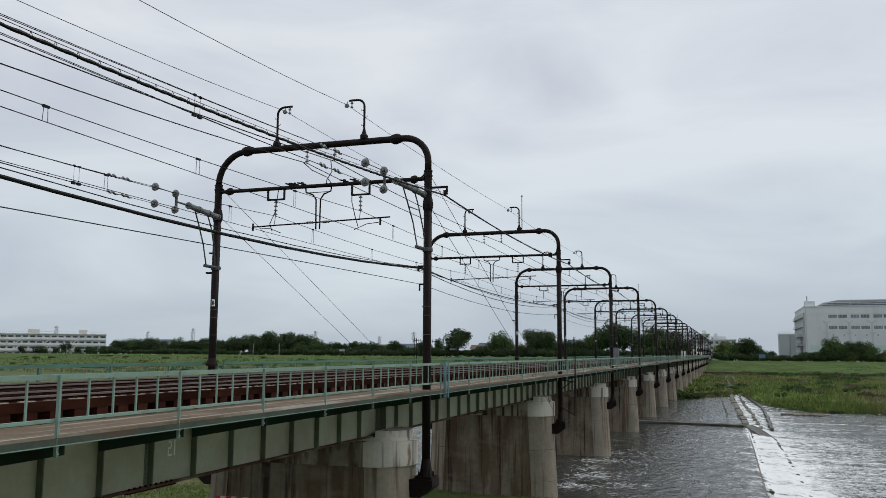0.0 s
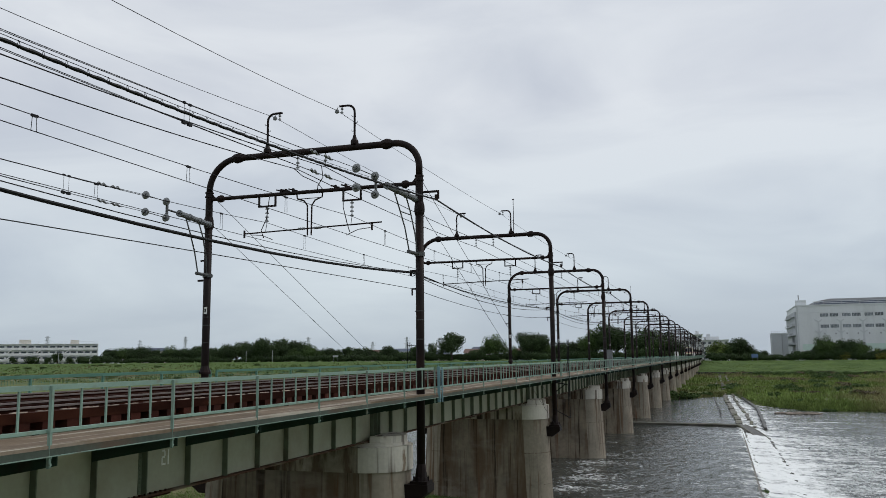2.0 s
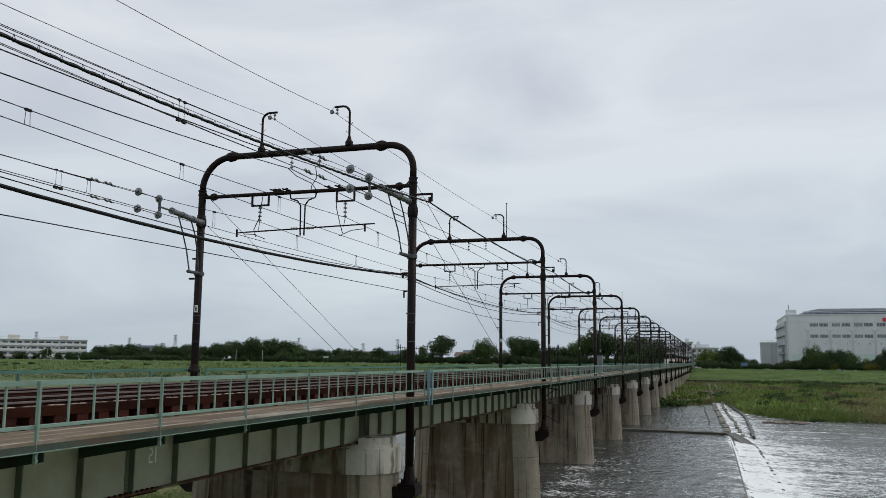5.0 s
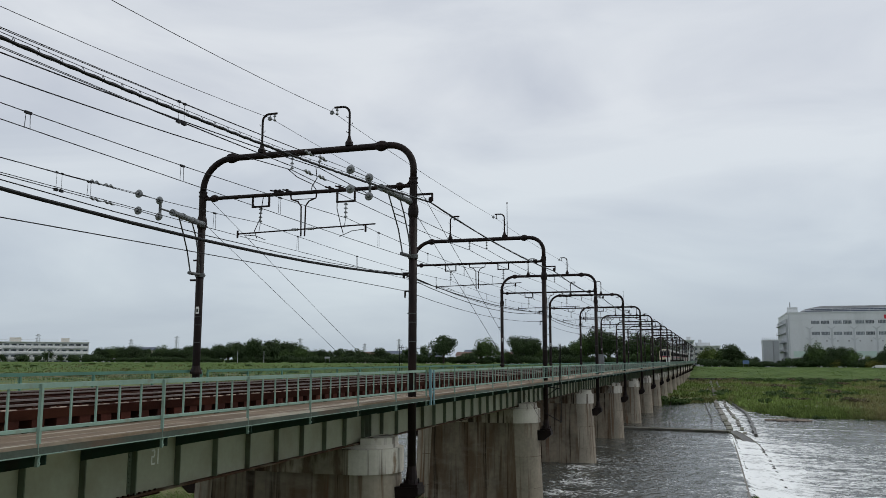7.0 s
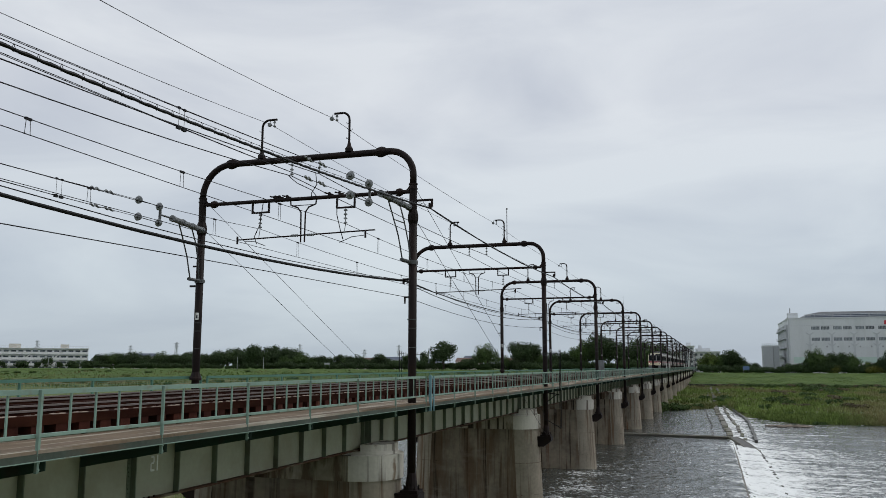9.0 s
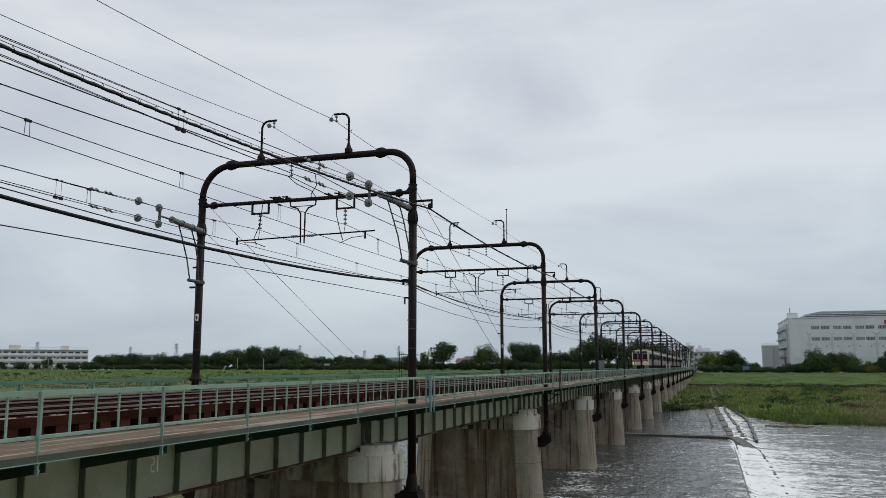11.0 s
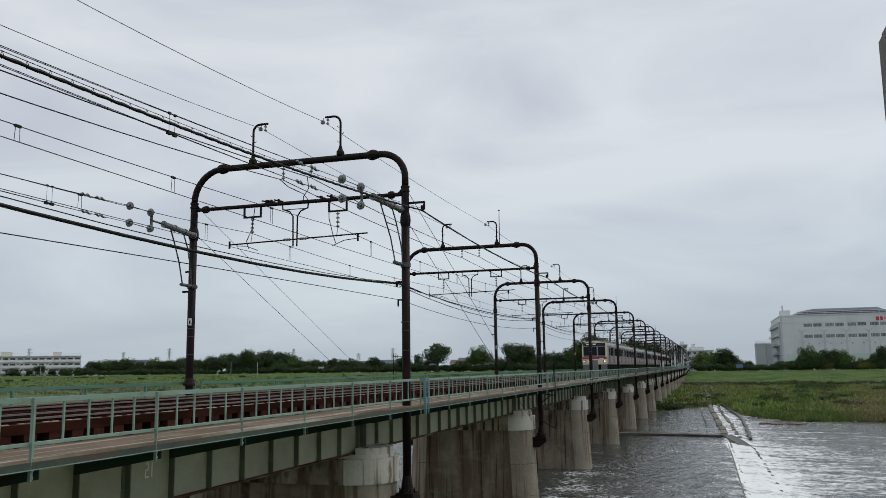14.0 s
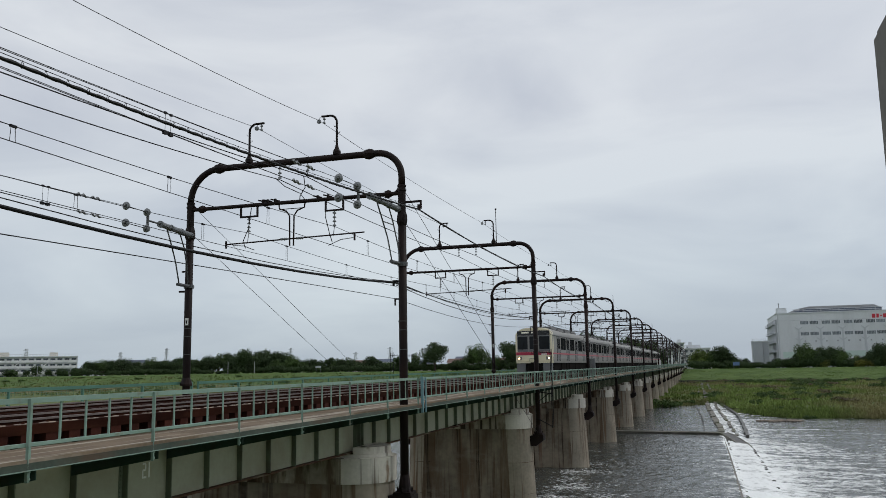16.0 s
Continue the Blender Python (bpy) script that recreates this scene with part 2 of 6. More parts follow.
# ---- ground and river ----
def far_bank(x):
    return spline(x, [(-400, 178), (-60, 176), (-10, 171), (-3, 181), (-0.8, 184), (0.2, 200), (2.5, 205), (4.6, 172), (8.6, 160), (13.2, 151), (20.6, 151), (60, 143), (300, 135)])


def near_bank(x):
    return spline(x, [(-300, 60), (-30, 54), (-10, 49.5), (0, 46), (10, 40), (300, 30)])


def ground_z(x, y):
    n = noise.noise(Vector((x * 0.05, y * 0.05, 0.3)))
    m = noise.noise(Vector((x * 0.22, y * 0.16, 4.3)))
    nb, fb = near_bank(x), far_bank(x)
    if y < nb + 6:
        z = spline(y - nb, [(-43, 7.05), (-35, 1.9), (-10, 0.9), (0, 0.25), (6, -1.4)])
        z = min(z, 5.7) if x < -7 else z
        return z if y < 4 else z + 0.12 * m
    if y < fb - 5:
        return -1.4 + 0.15 * n
    crest = 5.75 - 0.0012 * max(-500, min(300, x))
    wet = -0.75 if x > 5.5 else 0.0
    bank = spline(y - fb, [(-5, -1.4 + wet * 0.5), (0, wet + 0.02), (2.5, 0.35 + wet * 0.3), (12, 0.6)])
    land = spline(y, [(300, 0.0), (330, 0.25), (350, 0.4), (354, 0.8), (372, 1.4), (432, crest - 0.6), (437, crest), (446, crest), (470, crest - 0.8), (3000, crest - 1.0)])
    # the levee sits lower downstream of the bridge
    land -= spline(x, [(-45, 0.0), (0, 0.95)]) * spline(y, [(330, 0.0), (352, 0.6), (432, 1.0), (3000, 1.0)])
    if x > 5:
        # road hollow behind the crest
        land -= spline(y, [(446, 0.0), (450, 1.0), (455, 1.0), (459, 0.0)]) * spline(x, [(5, 0.0), (20, 2.9), (40, 2.8), (75, 1.6), (120, 1.4)])
    rough = spline(y, [(150, 0.35), (350, 0.3), (366, 0.08), (3000, 0.05)]) * (1 if y - fb > 8 else 0.2)
    return bank + land + rough * (n + m) if y > fb else bank


def steps(*spans):
    out = []
    for a, b, d in spans:
        k = max(1, round((b - a) / d))
        out += [a + (b - a) * i / k for i in range(k)]
    return out + [spans[-1][1]]


def height_sheet(name, xs, ys, f, material, smooth=True):
    nx = len(xs)
    verts = [(x, y, f(x, y)) for y in ys for x in xs]
    faces = [(j * nx + i, j * nx + i + 1, (j + 1) * nx + i + 1, (j + 1) * nx + i) for j in range(len(ys) - 1) for i in range(nx - 1)]
    me = bpy.data.meshes.new(name)
    me.from_pydata(verts, [], faces)
    me.materials.append(material)
    me.polygons.foreach_set("use_smooth", [smooth] * len(faces))
    return new(name, me)


M_GROUND = mat("river_plain_grass", (0.098, 0.125, 0.040), 0.95, 0, 0.4, 0.06, 0.9, (0.15, 0.125, 0.066), 0.75, (0.03, 0.014, 0.1), (0.48, 0.62), 0.6, 0.2, bump_distance=0.3)
gn, gl = M_GROUND.node_tree.nodes, M_GROUND.node_tree.links
g_geo, g_sep, g_rng, g_mix = gn.new("ShaderNodeNewGeometry"), gn.new("ShaderNodeSeparateXYZ"), gn.new("ShaderNodeMapRange"), gn.new("ShaderNodeMixRGB")
gl.new(g_geo.outputs["Position"], g_sep.inputs[0])
gl.new(g_sep.outputs["Y"], g_rng.inputs["Value"])
g_rng.inputs["From Min"].default_value, g_rng.inputs["From Max"].default_value = 356.0, 366.0
g_tex, g_ramp = gn.new("ShaderNodeTexNoise"), gn.new("ShaderNodeValToRGB")
g_tex.inputs["Scale"].default_value, g_tex.inputs["Detail"].default_value = 0.16, 8.0
gl.new(g_geo.outputs["Position"], g_tex.inputs["Vector"])
g_ramp.color_ramp.elements[0].position, g_ramp.color_ramp.elements[0].color = 0.35, (0.047, 0.086, 0.017, 1)
g_ramp.color_ramp.elements[1].position, g_ramp.color_ramp.elements[1].color = 0.68, (0.090, 0.140, 0.030, 1)
gl.new(g_tex.outputs["Fac"], g_ramp.inputs["Fac"])
g_old = gn["Principled BSDF"].inputs["Base Color"].links[0].from_socket
gl.new(g_rng.outputs[0], g_mix.inputs["Fac"])
gl.new(g_old, g_mix.inputs["Color1"])
gl.new(g_ramp.outputs["Color"], g_mix.inputs["Color2"])
gl.new(g_mix.outputs[0], gn["Principled BSDF"].inputs["Base Color"])
gx = steps((-2600, -700, 200), (-700, -120, 20), (-120, -40, 5), (-40, 60, 1.6), (60, 160, 6), (160, 700, 30), (700, 2600, 200))
gy = steps((-400, -20, 40), (-20, 64, 1.8), (64, 118, 6), (118, 240, 1.7), (240, 440, 2.6), (440, 466, 1.5), (466, 700, 25), (700, 2600, 150))
ground = height_sheet("ground", gx, gy, ground_z, M_GROUND)
tagged(ground, "grassy river banks, overgrown flood plain and mown green levee", "ground", "", "structure")


# weir crest runs almost parallel to the bridge; the water falls to a lower level beyond it
def crest_x(y):
    return spline(y, [(30, 2.0), (56, 1.9), (86, 1.8), (107, 1.6), (135, 1.1), (177, 0.0), (220, -0.4), (306, -1.6)])


def water_z(x, y):
    d = x - crest_x(y)
    z = spline(d, [(-0.4, 0.0), (0.0, -0.03), (0.35, -0.30), (1.5, -0.36), (2.3, -0.40), (2.8, -0.62), (6, -0.75)])
    turb = spline(d, [(-30, 0.02), (-6, 0.03), (-2, 0.04), (0.2, 0.03), (1, 0.07), (8, 0.08), (16, 0.05), (40, 0.02)])
    p = Vector((x * 1.6, y * 0.55, 0.0))
    pier = math.exp(-((x + 9.0) / 3.0) ** 2) * spline(y, [(52, 0.0), (58, 0.1), (80, 0.06), (110, 0.02), (130, 0.0)])
    return z + (turb + pier) * (noise.noise(p) + 0.6 * noise.noise(p * 2.3))


def water_material():
    m = bpy.data.materials.new("river_water")
    m.use_nodes = True
    n, l = m.node_tree.nodes, m.node_tree.links
    b = n["Principled BSDF"]
    geo = n.new("ShaderNodeNewGeometry")
    sep = n.new("ShaderNodeSeparateXYZ")
    l.new(geo.outputs["Position"], sep.inputs[0])

    def math_node(op, a, bb=None, c=None):
        q = n.new("ShaderNodeMath")
        q.operation = op
        for i, s in enumerate((a, bb, c)):
            if s is None:
                continue
            if isinstance(s, (int, float)):
                q.inputs[i].default_value = s
            else:
                l.new(s, q.inputs[i])
        return q.outputs[0]

    def ramp(src, knots):
        r = n.new("ShaderNodeValToRGB")
        lo, hi = knots[0][0], knots[-1][0]
        e = r.color_ramp.elements
        while len(e) < len(knots):
            e.new(0.5)
        for el, (p, v) in zip(e, knots):
            el.position, el.color = (p - lo) / (hi - lo), (v, v, v, 1)
        mr = n.new("ShaderNodeMapRange")
        mr.inputs["From Min"].default_value, mr.inputs["From Max"].default_value = lo, hi
        l.new(src, mr.inputs["Value"])
        l.new(mr.outputs[0], r.inputs["Fac"])
        return r.outputs["Color"]

    def tex(scale, detail, rough=0.55, dist=0.0):
        mp = n.new("ShaderNodeMapping")
        mp.inputs["Scale"].default_value = scale
        l.new(geo.outputs["Position"], mp.inputs["Vector"])
        t = n.new("ShaderNodeTexNoise")
        t.inputs["Scale"].default_value, t.inputs["Detail"].default_value = 1.0, detail
        t.inputs["Roughness"].default_value, t.inputs["Distortion"].default_value = rough, dist
        l.new(mp.outputs[0], t.inputs["Vector"])
        return t.outputs["Fac"]

    x, y = sep.outputs["X"], sep.outputs["Y"]
    wob = tex((0.5, 0.12, 1), 3)
    xs = math_node("MULTIPLY_ADD", wob, 1.2, math_node("SUBTRACT", x, math_node("ADD", math_node("MULTIPLY", y, -0.012), 2.9)))
    # where the river breaks white: over and below the weir, less with distance
    across = ramp(xs, [(-12.0, 0.22), (-3.0, 0.28), (-0.6, 0.50), (0.2, 0.52), (0.7, 1.0), (3.4, 0.90), (6.0, 0.68), (13.0, 0.50), (26.0, 0.33)])
    along = ramp(y, [(40.0, 1.0), (100.0, 1.0), (108.0, 0.82), (150.0, 0.78), (190.0, 0.7), (230.0, 0.5)])
    by_pier_x = ramp(x, [(-13.0, 0.2), (-10.5, 0.62), (-7.0, 0.46), (-4.0, 0.2)])
    by_pier_y = ramp(y, [(50.0, 0.2), (57.0, 0.95), (74.0, 0.75), (84.0, 0.4), (104.0, 0.45), (112.0, 0.2)])
    grow = math_node("MAXIMUM", math_node("MULTIPLY", across, along), math_node("MULTIPLY", by_pier_x, by_pier_y))
    streak = tex((1.5, 1.5, 1), 9, 0.70, 0.5)
    lump = tex((0.16, 0.62, 1), 5, 0.6, 0.5)
    pat = math_node("ADD", math_node("MULTIPLY", streak, 0.55), math_node("MULTIPLY", lump, 0.45))
    # pale flecks upstream paint ripple glints into the colour, along with loose foam
    calm_glints = math_node("ADD", math_node("MULTIPLY", tex((2.4, 2.6, 1), 6, 0.72, 0.5), 0.7), math_node("MULTIPLY", tex((0.2, 0.35, 1), 3), 0.3))
    side = ramp(xs, [(-1.2, 0.0), (0.3, 1.0)])
    pat = math_node("ADD", math_node("MULTIPLY", pat, side), math_node("MULTIPLY", calm_glints, math_node("SUBTRACT", 1.0, side)))
    f0 = math_node("ADD", math_node("MULTIPLY_ADD", pat, 3.2, -1.6), math_node("ADD", grow, -0.5))
    # this mask whitens both the foam and the painted glints
    foam = n.new("ShaderNodeMapRange")
    foam.inputs["From Min"].default_value, foam.inputs["From Max"].default_value = 0.0, 0.40
    l.new(f0, foam.inputs["Value"])
    mix = n.new("ShaderNodeMixRGB")
    mix.inputs["Color1"].default_value = (0.050, 0.056, 0.051, 1)
    mix.inputs["Color2"].default_value = (0.86, 0.88, 0.87, 1)
    l.new(foam.outputs[0], mix.inputs["Fac"])
    l.new(mix.outputs[0], b.inputs["Base Color"])
    rr = n.new("ShaderNodeMapRange")
    rr.inputs["To Min"].default_value, rr.inputs["To Max"].default_value = 0.06, 0.75
    l.new(foam.outputs[0], rr.inputs["Value"])
    l.new(rr.outputs[0], b.inputs["Roughness"])
    b.inputs["IOR"].default_value = 1.33
    ripple = math_node("ADD", math_node("MULTIPLY", tex((2.6, 2.0, 1), 5, 0.65, 0.8), 0.8), math_node("MULTIPLY", tex((0.75, 0.55, 1), 3, 0.5, 1.0), 3.0))
    bp = n.new("ShaderNodeBump")
    bp.inputs["Strength"].default_value, bp.inputs["Distance"].default_value = 0.6, 0.16
    l.new(ripple, bp.inputs["Height"])
    l.new(bp.outputs[0], b.inputs["Normal"])
    return m


M_WATER = water_material()
water = height_sheet("water", steps((-400, -60, 20), (-60, -14, 3), (-14, 26, 0.4), (26, 60, 3), (60, 400, 30)),
                     steps((30, 52, 4), (52, 125, 0.5), (125, 215, 1.5)), water_z, M_WATER)
tagged(water, "grey rippled river breaking into white foam below a low weir", "river", "", "structure")


# ---- bridge: piers ----
def stadium(half, r, n=10):
    pts = []
    for s in (1, -1):
        for i in range(n + 1):
            a = math.pi * (i / n - 0.5)
            pts.append((s * (half - r + r * math.cos(a)), s * r * math.sin(a)))
    return pts


def build_pier(y):
    p = thing("bridge_pier", CX, y, -1.5, "rounded concrete bridge pier with brown rust streaks standing in the river", "bridge pier", "piers of the railway bridge")
    # shaft and noses are separate so their colours carry shade and light
    part("shaft", prism(bmesh.new(), [(2.53, -1.25), (2.53, 1.25), (-2.53, 1.25), (-2.53, -1.25)], 0.0, 6.45, 0.28), M_CONCRETE, p, "brown-streaked concrete, coloured darker for shade")
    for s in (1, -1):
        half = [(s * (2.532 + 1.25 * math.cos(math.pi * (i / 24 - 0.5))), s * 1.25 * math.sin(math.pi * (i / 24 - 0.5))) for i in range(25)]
        part("nose", prism(bmesh.new(), half, 0.0, 6.45, 0.28), M_NOSE, p, "rain-washed rounded nose, coloured paler for light")
    part("coping", prism(bmesh.new(), [(2.53, -1.33), (2.53, 1.33), (-2.53, 1.33), (-2.53, -1.33)], 6.45, 7.25), M_COPING, p, "concrete coping with dark streaks")
    for s in (1, -1):
        half = [(s * (2.532 + 1.33 * math.cos(math.pi * (i / 24 - 0.5))), s * 1.33 * math.sin(math.pi * (i / 24 - 0.5))) for i in range(25)]
        part("coping_end", prism(bmesh.new(), half, 6.45, 7.25), M_CAP, p, "pale rounded coping end")
    seat = prism(bmesh.new(), stadium(3.70, 1.02), 7.25, 7.36)
    part("bearing_shelf", seat, M_CAP, p)
    b = boxed(-0.28, 0.28, -0.75, 0.75, 7.36, 7.385)
    shoe = part("bearing", b, M_POST, p)
    shoe.location = (-2.55, 0, 0)
    for x in (-0.93, 0.93, 2.55):
        again(shoe, p, x)
    for s in (-1, 1):
        arc_ = [(s * (2.78 + 0.9 * math.cos(math.pi * (i / 8 - 0.5))), s * 0.95 * math.sin(math.pi * (i / 8 - 0.5))) for i in range(9)]
        part("end_block", prism(bmesh.new(), arc_, 7.362, 7.58), M_CAP, p, "pale concrete end block")
    # construction joints show as thin recessed bands
    for z, r in ((0.9, 0.275), (2.7, 0.195), (4.5, 0.115)):
        part("joint_band", prism(bmesh.new(), stadium(3.785 + r * 0.98, 1.255 * (1 + r * 0.5)), z, z + 0.03), M_CONCRETE, p)
    return p


PIER = build_pier(GANTRY_Y[1])
for gy_ in GANTRY_Y[:1] + GANTRY_Y[2:]:
    copy_thing(PIER, pose(CX, gy_, -1.5))


# ---- bridge: girders ----
def build_girder(name, length, stiff, label, z_top=7.45):
    g = thing(name, 0, 0, 0, label, "plate girder", "girders of the railway bridge")
    part("web", boxed(-0.012, 0.012, 0, length, 5.93, z_top), M_GIRDER, g)
    part("bottom_flange", boxed(-0.17, 0.17, 0, length, 5.89, 5.928), M_FLANGE, g, "rusty lower flange")
    part("top_flange", boxed(-0.17, 0.17, 0, length, z_top + 0.002, z_top + 0.04), M_DARKGREEN, g)
    if stiff:
        bm = boxed(0.014, 0.15, -0.012, 0.012, 5.93, z_top)
        s = part("stiffener", bm, M_STIFF, g)
        s.location = (0, 0.06, 0)
        for i in range(16):
            again(s, g, 0, length - 0.36 - 1.462 * i)
        again(s, g, 0, length - 0.05)
        bm = bmesh.new()
        box(bm, 0.0135, 0.026, -0.11, 0.11, 5.95, z_top - 0.02)
        for i in range(17):
            for yy in (-0.07, 0.07):
                box(bm, 0.026, 0.044, yy - 0.018, yy + 0.018, 6.0 + i * 0.083, 6.036 + i * 0.083)
        sp = part("splice_plate", bm, M_STIFF, g, "riveted splice plate")
        sp.location = (0, length * 0.5 - 0.33, 0)
        bm = boxed(-0.18, 0.18, -0.75, 0.75, 5.862, 5.888)
        for i in range(9):
            for xx in (-0.13, 0.1):
                box(bm, xx, xx + 0.035, -0.68 + i * 0.165, -0.645 + i * 0.165, 5.93, 5.965)
        sp2 = part("flange_splice", bm, M_RUSTDARK, g, "rusty bolted flange splice")
        sp2.location = (0, length * 0.5 - 0.33, 0)
    return g


G_NEAR = build_girder("outer_girder", 23.46, True, "grey-green riveted plate girder with shade-darkened stiffeners over the piers")
G_IN = build_girder("inner_girder", 23.38, False, "plain grey-green plate girder under the track")
SPANS = [(-20.4, 3.1)] + list(zip(GANTRY_Y, GANTRY_Y[1:]))
G_NEAR.location = (CX + 2.55, SPANS[0][0] + 0.1, 0)
G_IN.location = (CX + 0.93, SPANS[0][0] + 0.1, 0)
for i, (a, b) in enumerate(SPANS):
    if i:
        copy_thing(G_NEAR, pose(CX + 2.55, a + 0.1, 0))
        copy_thing(G_IN, pose(CX + 0.93, a + 0.1, 0))
    copy_thing(G_IN, pose(CX - 0.93, a + 0.1, 0))
    copy_thing(G_IN, pose(CX - 2.55, a + 0.1, 0))

# painted span number on the outer girder
bm = bmesh.new()
box(bm, 0.0, 0.003, 0.0, 0.10, 0.26, 0.30), box(bm, 0.0, 0.003, 0.08, 0.12, 0.16, 0.27), box(bm, 0.0, 0.003, 0.0, 0.10, 0.13, 0.165)
box(bm, 0.0, 0.003, -0.01, 0.03, 0.0, 0.14), box(bm, 0.0, 0.003, 0.0, 0.13, -0.02, 0.02), box(bm, 0.0, 0.003, 0.20, 0.24, -0.02, 0.30)
FADED = mat("faded_white_paint", (0.62, 0.64, 0.58), 0.7, 0, 0.3)
num = part("painted_span_number", bm, FADED)
num.location = (CX + 2.55 + 0.0135, 15.24, 6.46)
tagged(num, "faded white stencilled 21 painted on the girder", "painted number")


# ---- bridge: track ----
Y0, Y1 = -20.3, 474.0


def build_track(name, x, near):
    t = thing(name, x, Y0, 0, "rusty brown railway track on timber sleepers across the girders", "railway track", "tracks of the railway bridge", "structure")
    n = 0
    length = Y1 - Y0
    for sx in (-0.72, 0.72):
        bm = bmesh.new()
        box(bm, sx - 0.062, sx + 0.062, 0, length, 7.72, 7.735)
        box(bm, sx - 0.012, sx + 0.012, 0, length, 7.735, 7.835)
        part("rail", bm, M_RUSTDARK, t, "rusty rail web")
        part("rail_head", boxed(sx - 0.033, sx + 0.033, 0, length, 7.835, RAILTOP), M_RAILTOP, t, "worn shiny rail head")
    for sx in (-0.45, 0.45):
        bm = bmesh.new()
        box(bm, sx - 0.05, sx + 0.05, 0, length, 7.72, 7.73)
        box(bm, sx - 0.028, sx + 0.028, 0, length, 7.73, 7.83)
        part("guard_rail", bm, M_RUSTDARK, t)
    for sx in (-1.05, 1.05):
        part("guard_timber", boxed(sx * 1.05 - 0.13, sx * 1.05 + 0.13, 0, length, 7.635, 7.80), M_RUSTDARK, t, "brown longitudinal guard timber")
    step = 0.56
    total = int(length / step)
    first = int((8.0 - Y0) / step)
    if near:
        s = part("sleeper", boxed(-1.22, 1.22, -0.14, 0.14, 7.492, 7.718), M_RUST, t)
        s.location = (0, first * step, 0)
        bm = prism(bmesh.new(), [(0.03, -0.17), (0.075, -0.06), (0.075, 0.06), (0.03, 0.17), (-0.03, 0.17), (-0.075, 0.06), (-0.075, -0.06), (-0.03, -0.17)], 7.802, 7.814)
        c = part("clip_plate", bm, M_PLATE, t)
        c.location = (1.11, first * step, 0)
        bm = piped([(0, 0, 7.8145), (0, 0, 7.85)], 0.03, 6)
        nut = part("bolt", bm, M_RUSTDARK, c)
        for i in range(1, 190):
            again(s, t, 0, (first + i) * step)
            if i < 150:
                o = again(c, t, 1.11, (first + i) * step)
                if i < 60:
                    again(nut, o)
        n = 190
    bm = bmesh.new()
    for i in range(total):
        if first <= i < first + n:
            continue
        box(bm, -1.22, 1.22, i * step - 0.14, i * step + 0.14, 7.492, 7.718)
    o = part("sleepers", bm, M_RUST, t)
    o["kind"] = "stuff"
    return t


build_track("railway_track", CX + TRACK, True)
build_track("railway_track", CX - TRACK, False)


# ---- bridge: walkways and railings ----
def build_walkway():
    w = thing("walkway", 0, 0, 0, "narrow worn brown inspection walkway on green steel brackets", "walkway", "walkways of the railway bridge", "structure")
    bd = part("board", boxed(2.98, 4.50, 0.0, 0.980, DECK - 0.05, DECK), M_WALKWAY, w)
    for i in range(1, 24):
        again(bd, w, 0, i * 0.982)
    part("edge_beam", boxed(4.385, 4.52, 0, 23.55, DECK - 0.15, DECK - 0.052), M_EDGE, w, "weathered edge channel")
    # pale strip paints the highlight along the channel's lower edge
    part("edge_lip", boxed(4.40, 4.545, 0, 23.55, DECK - 0.163, DECK - 0.1505), M_RAILING, w, "pale lower lip painted as the edge channel's highlight")
    part("inner_stringer", boxed(3.0, 3.08, 0, 23.55, DECK - 0.15, DECK - 0.052), M_DARKGREEN, w)
    bm = bmesh.new()
    pts = [(2.6, 0.655), (4.47, 0.315), (4.47, 0.152), (2.6, 0.152)]
    lo = [bm.verts.new((x, -0.008, DECK - d)) for x, d in pts]
    hi = [bm.verts.new((x, 0.008, DECK - d)) for x, d in pts]
    bm.faces.new(lo), bm.faces.new(hi[::-1])
    for i in range(4):
        bm.faces.new((lo[i], lo[(i + 1) % 4], hi[(i + 1) % 4], hi[i]))
    box(bm, 2.6, 4.51, -0.07, 0.07, DECK - 0.165, DECK - 0.152)
    br = part("bracket", bm, M_DARKGREEN, w, "dark green cantilever bracket")
    for i in range(9):
        o = br if i == 0 else again(br, w)
        o.location = (0, 0.17 + i * 2.90, 0)
    return w


def build_railing():
    r = thing("railing", 0, 0, 0, "pale green steel railing with slim upright bars along the walkway", "railing", "near railing of the bridge")
    L = 23.2
    part("top_rail", boxed(RAIL_X - 0.035, RAIL_X + 0.035, 0, L, 8.225, 8.30), M_RAILING, r)
    part("bottom_rail", boxed(RAIL_X - 0.03, RAIL_X + 0.03, 0, L, 7.60, 7.65), M_RAILING, r)
    bm = bmesh.new()
    box(bm, RAIL_X + 0.036, RAIL_X + 0.046, -0.045, 0.045, 7.09, 8.29)
    box(bm, RAIL_X + 0.046, RAIL_X + 0.09, -0.045, -0.035, 7.09, 8.29)
    for z in (7.14, 7.24):
        pipe(bm, [(RAIL_X + 0.04, 0.01, z), (RAIL_X + 0.075, 0.01, z)], 0.02, 6)
    p = part("post", bm, M_RAILING, r)
    for i in range(1, 9):
        again(p, r, 0, i * 2.90)
    bm = boxed(RAIL_X - 0.014, RAIL_X + 0.014, -0.014, 0.014, 7.65, 8.225)
    k = None
    for i in range(8):
        for j in range(4):
            o = k = part("upright_bar", bm, M_RAILING, r) if k is None else k
            if i or j:
                o = again(k, r)
            o.location = (0, i * 2.90 + 0.66 + j * 0.555, 0)
    return r


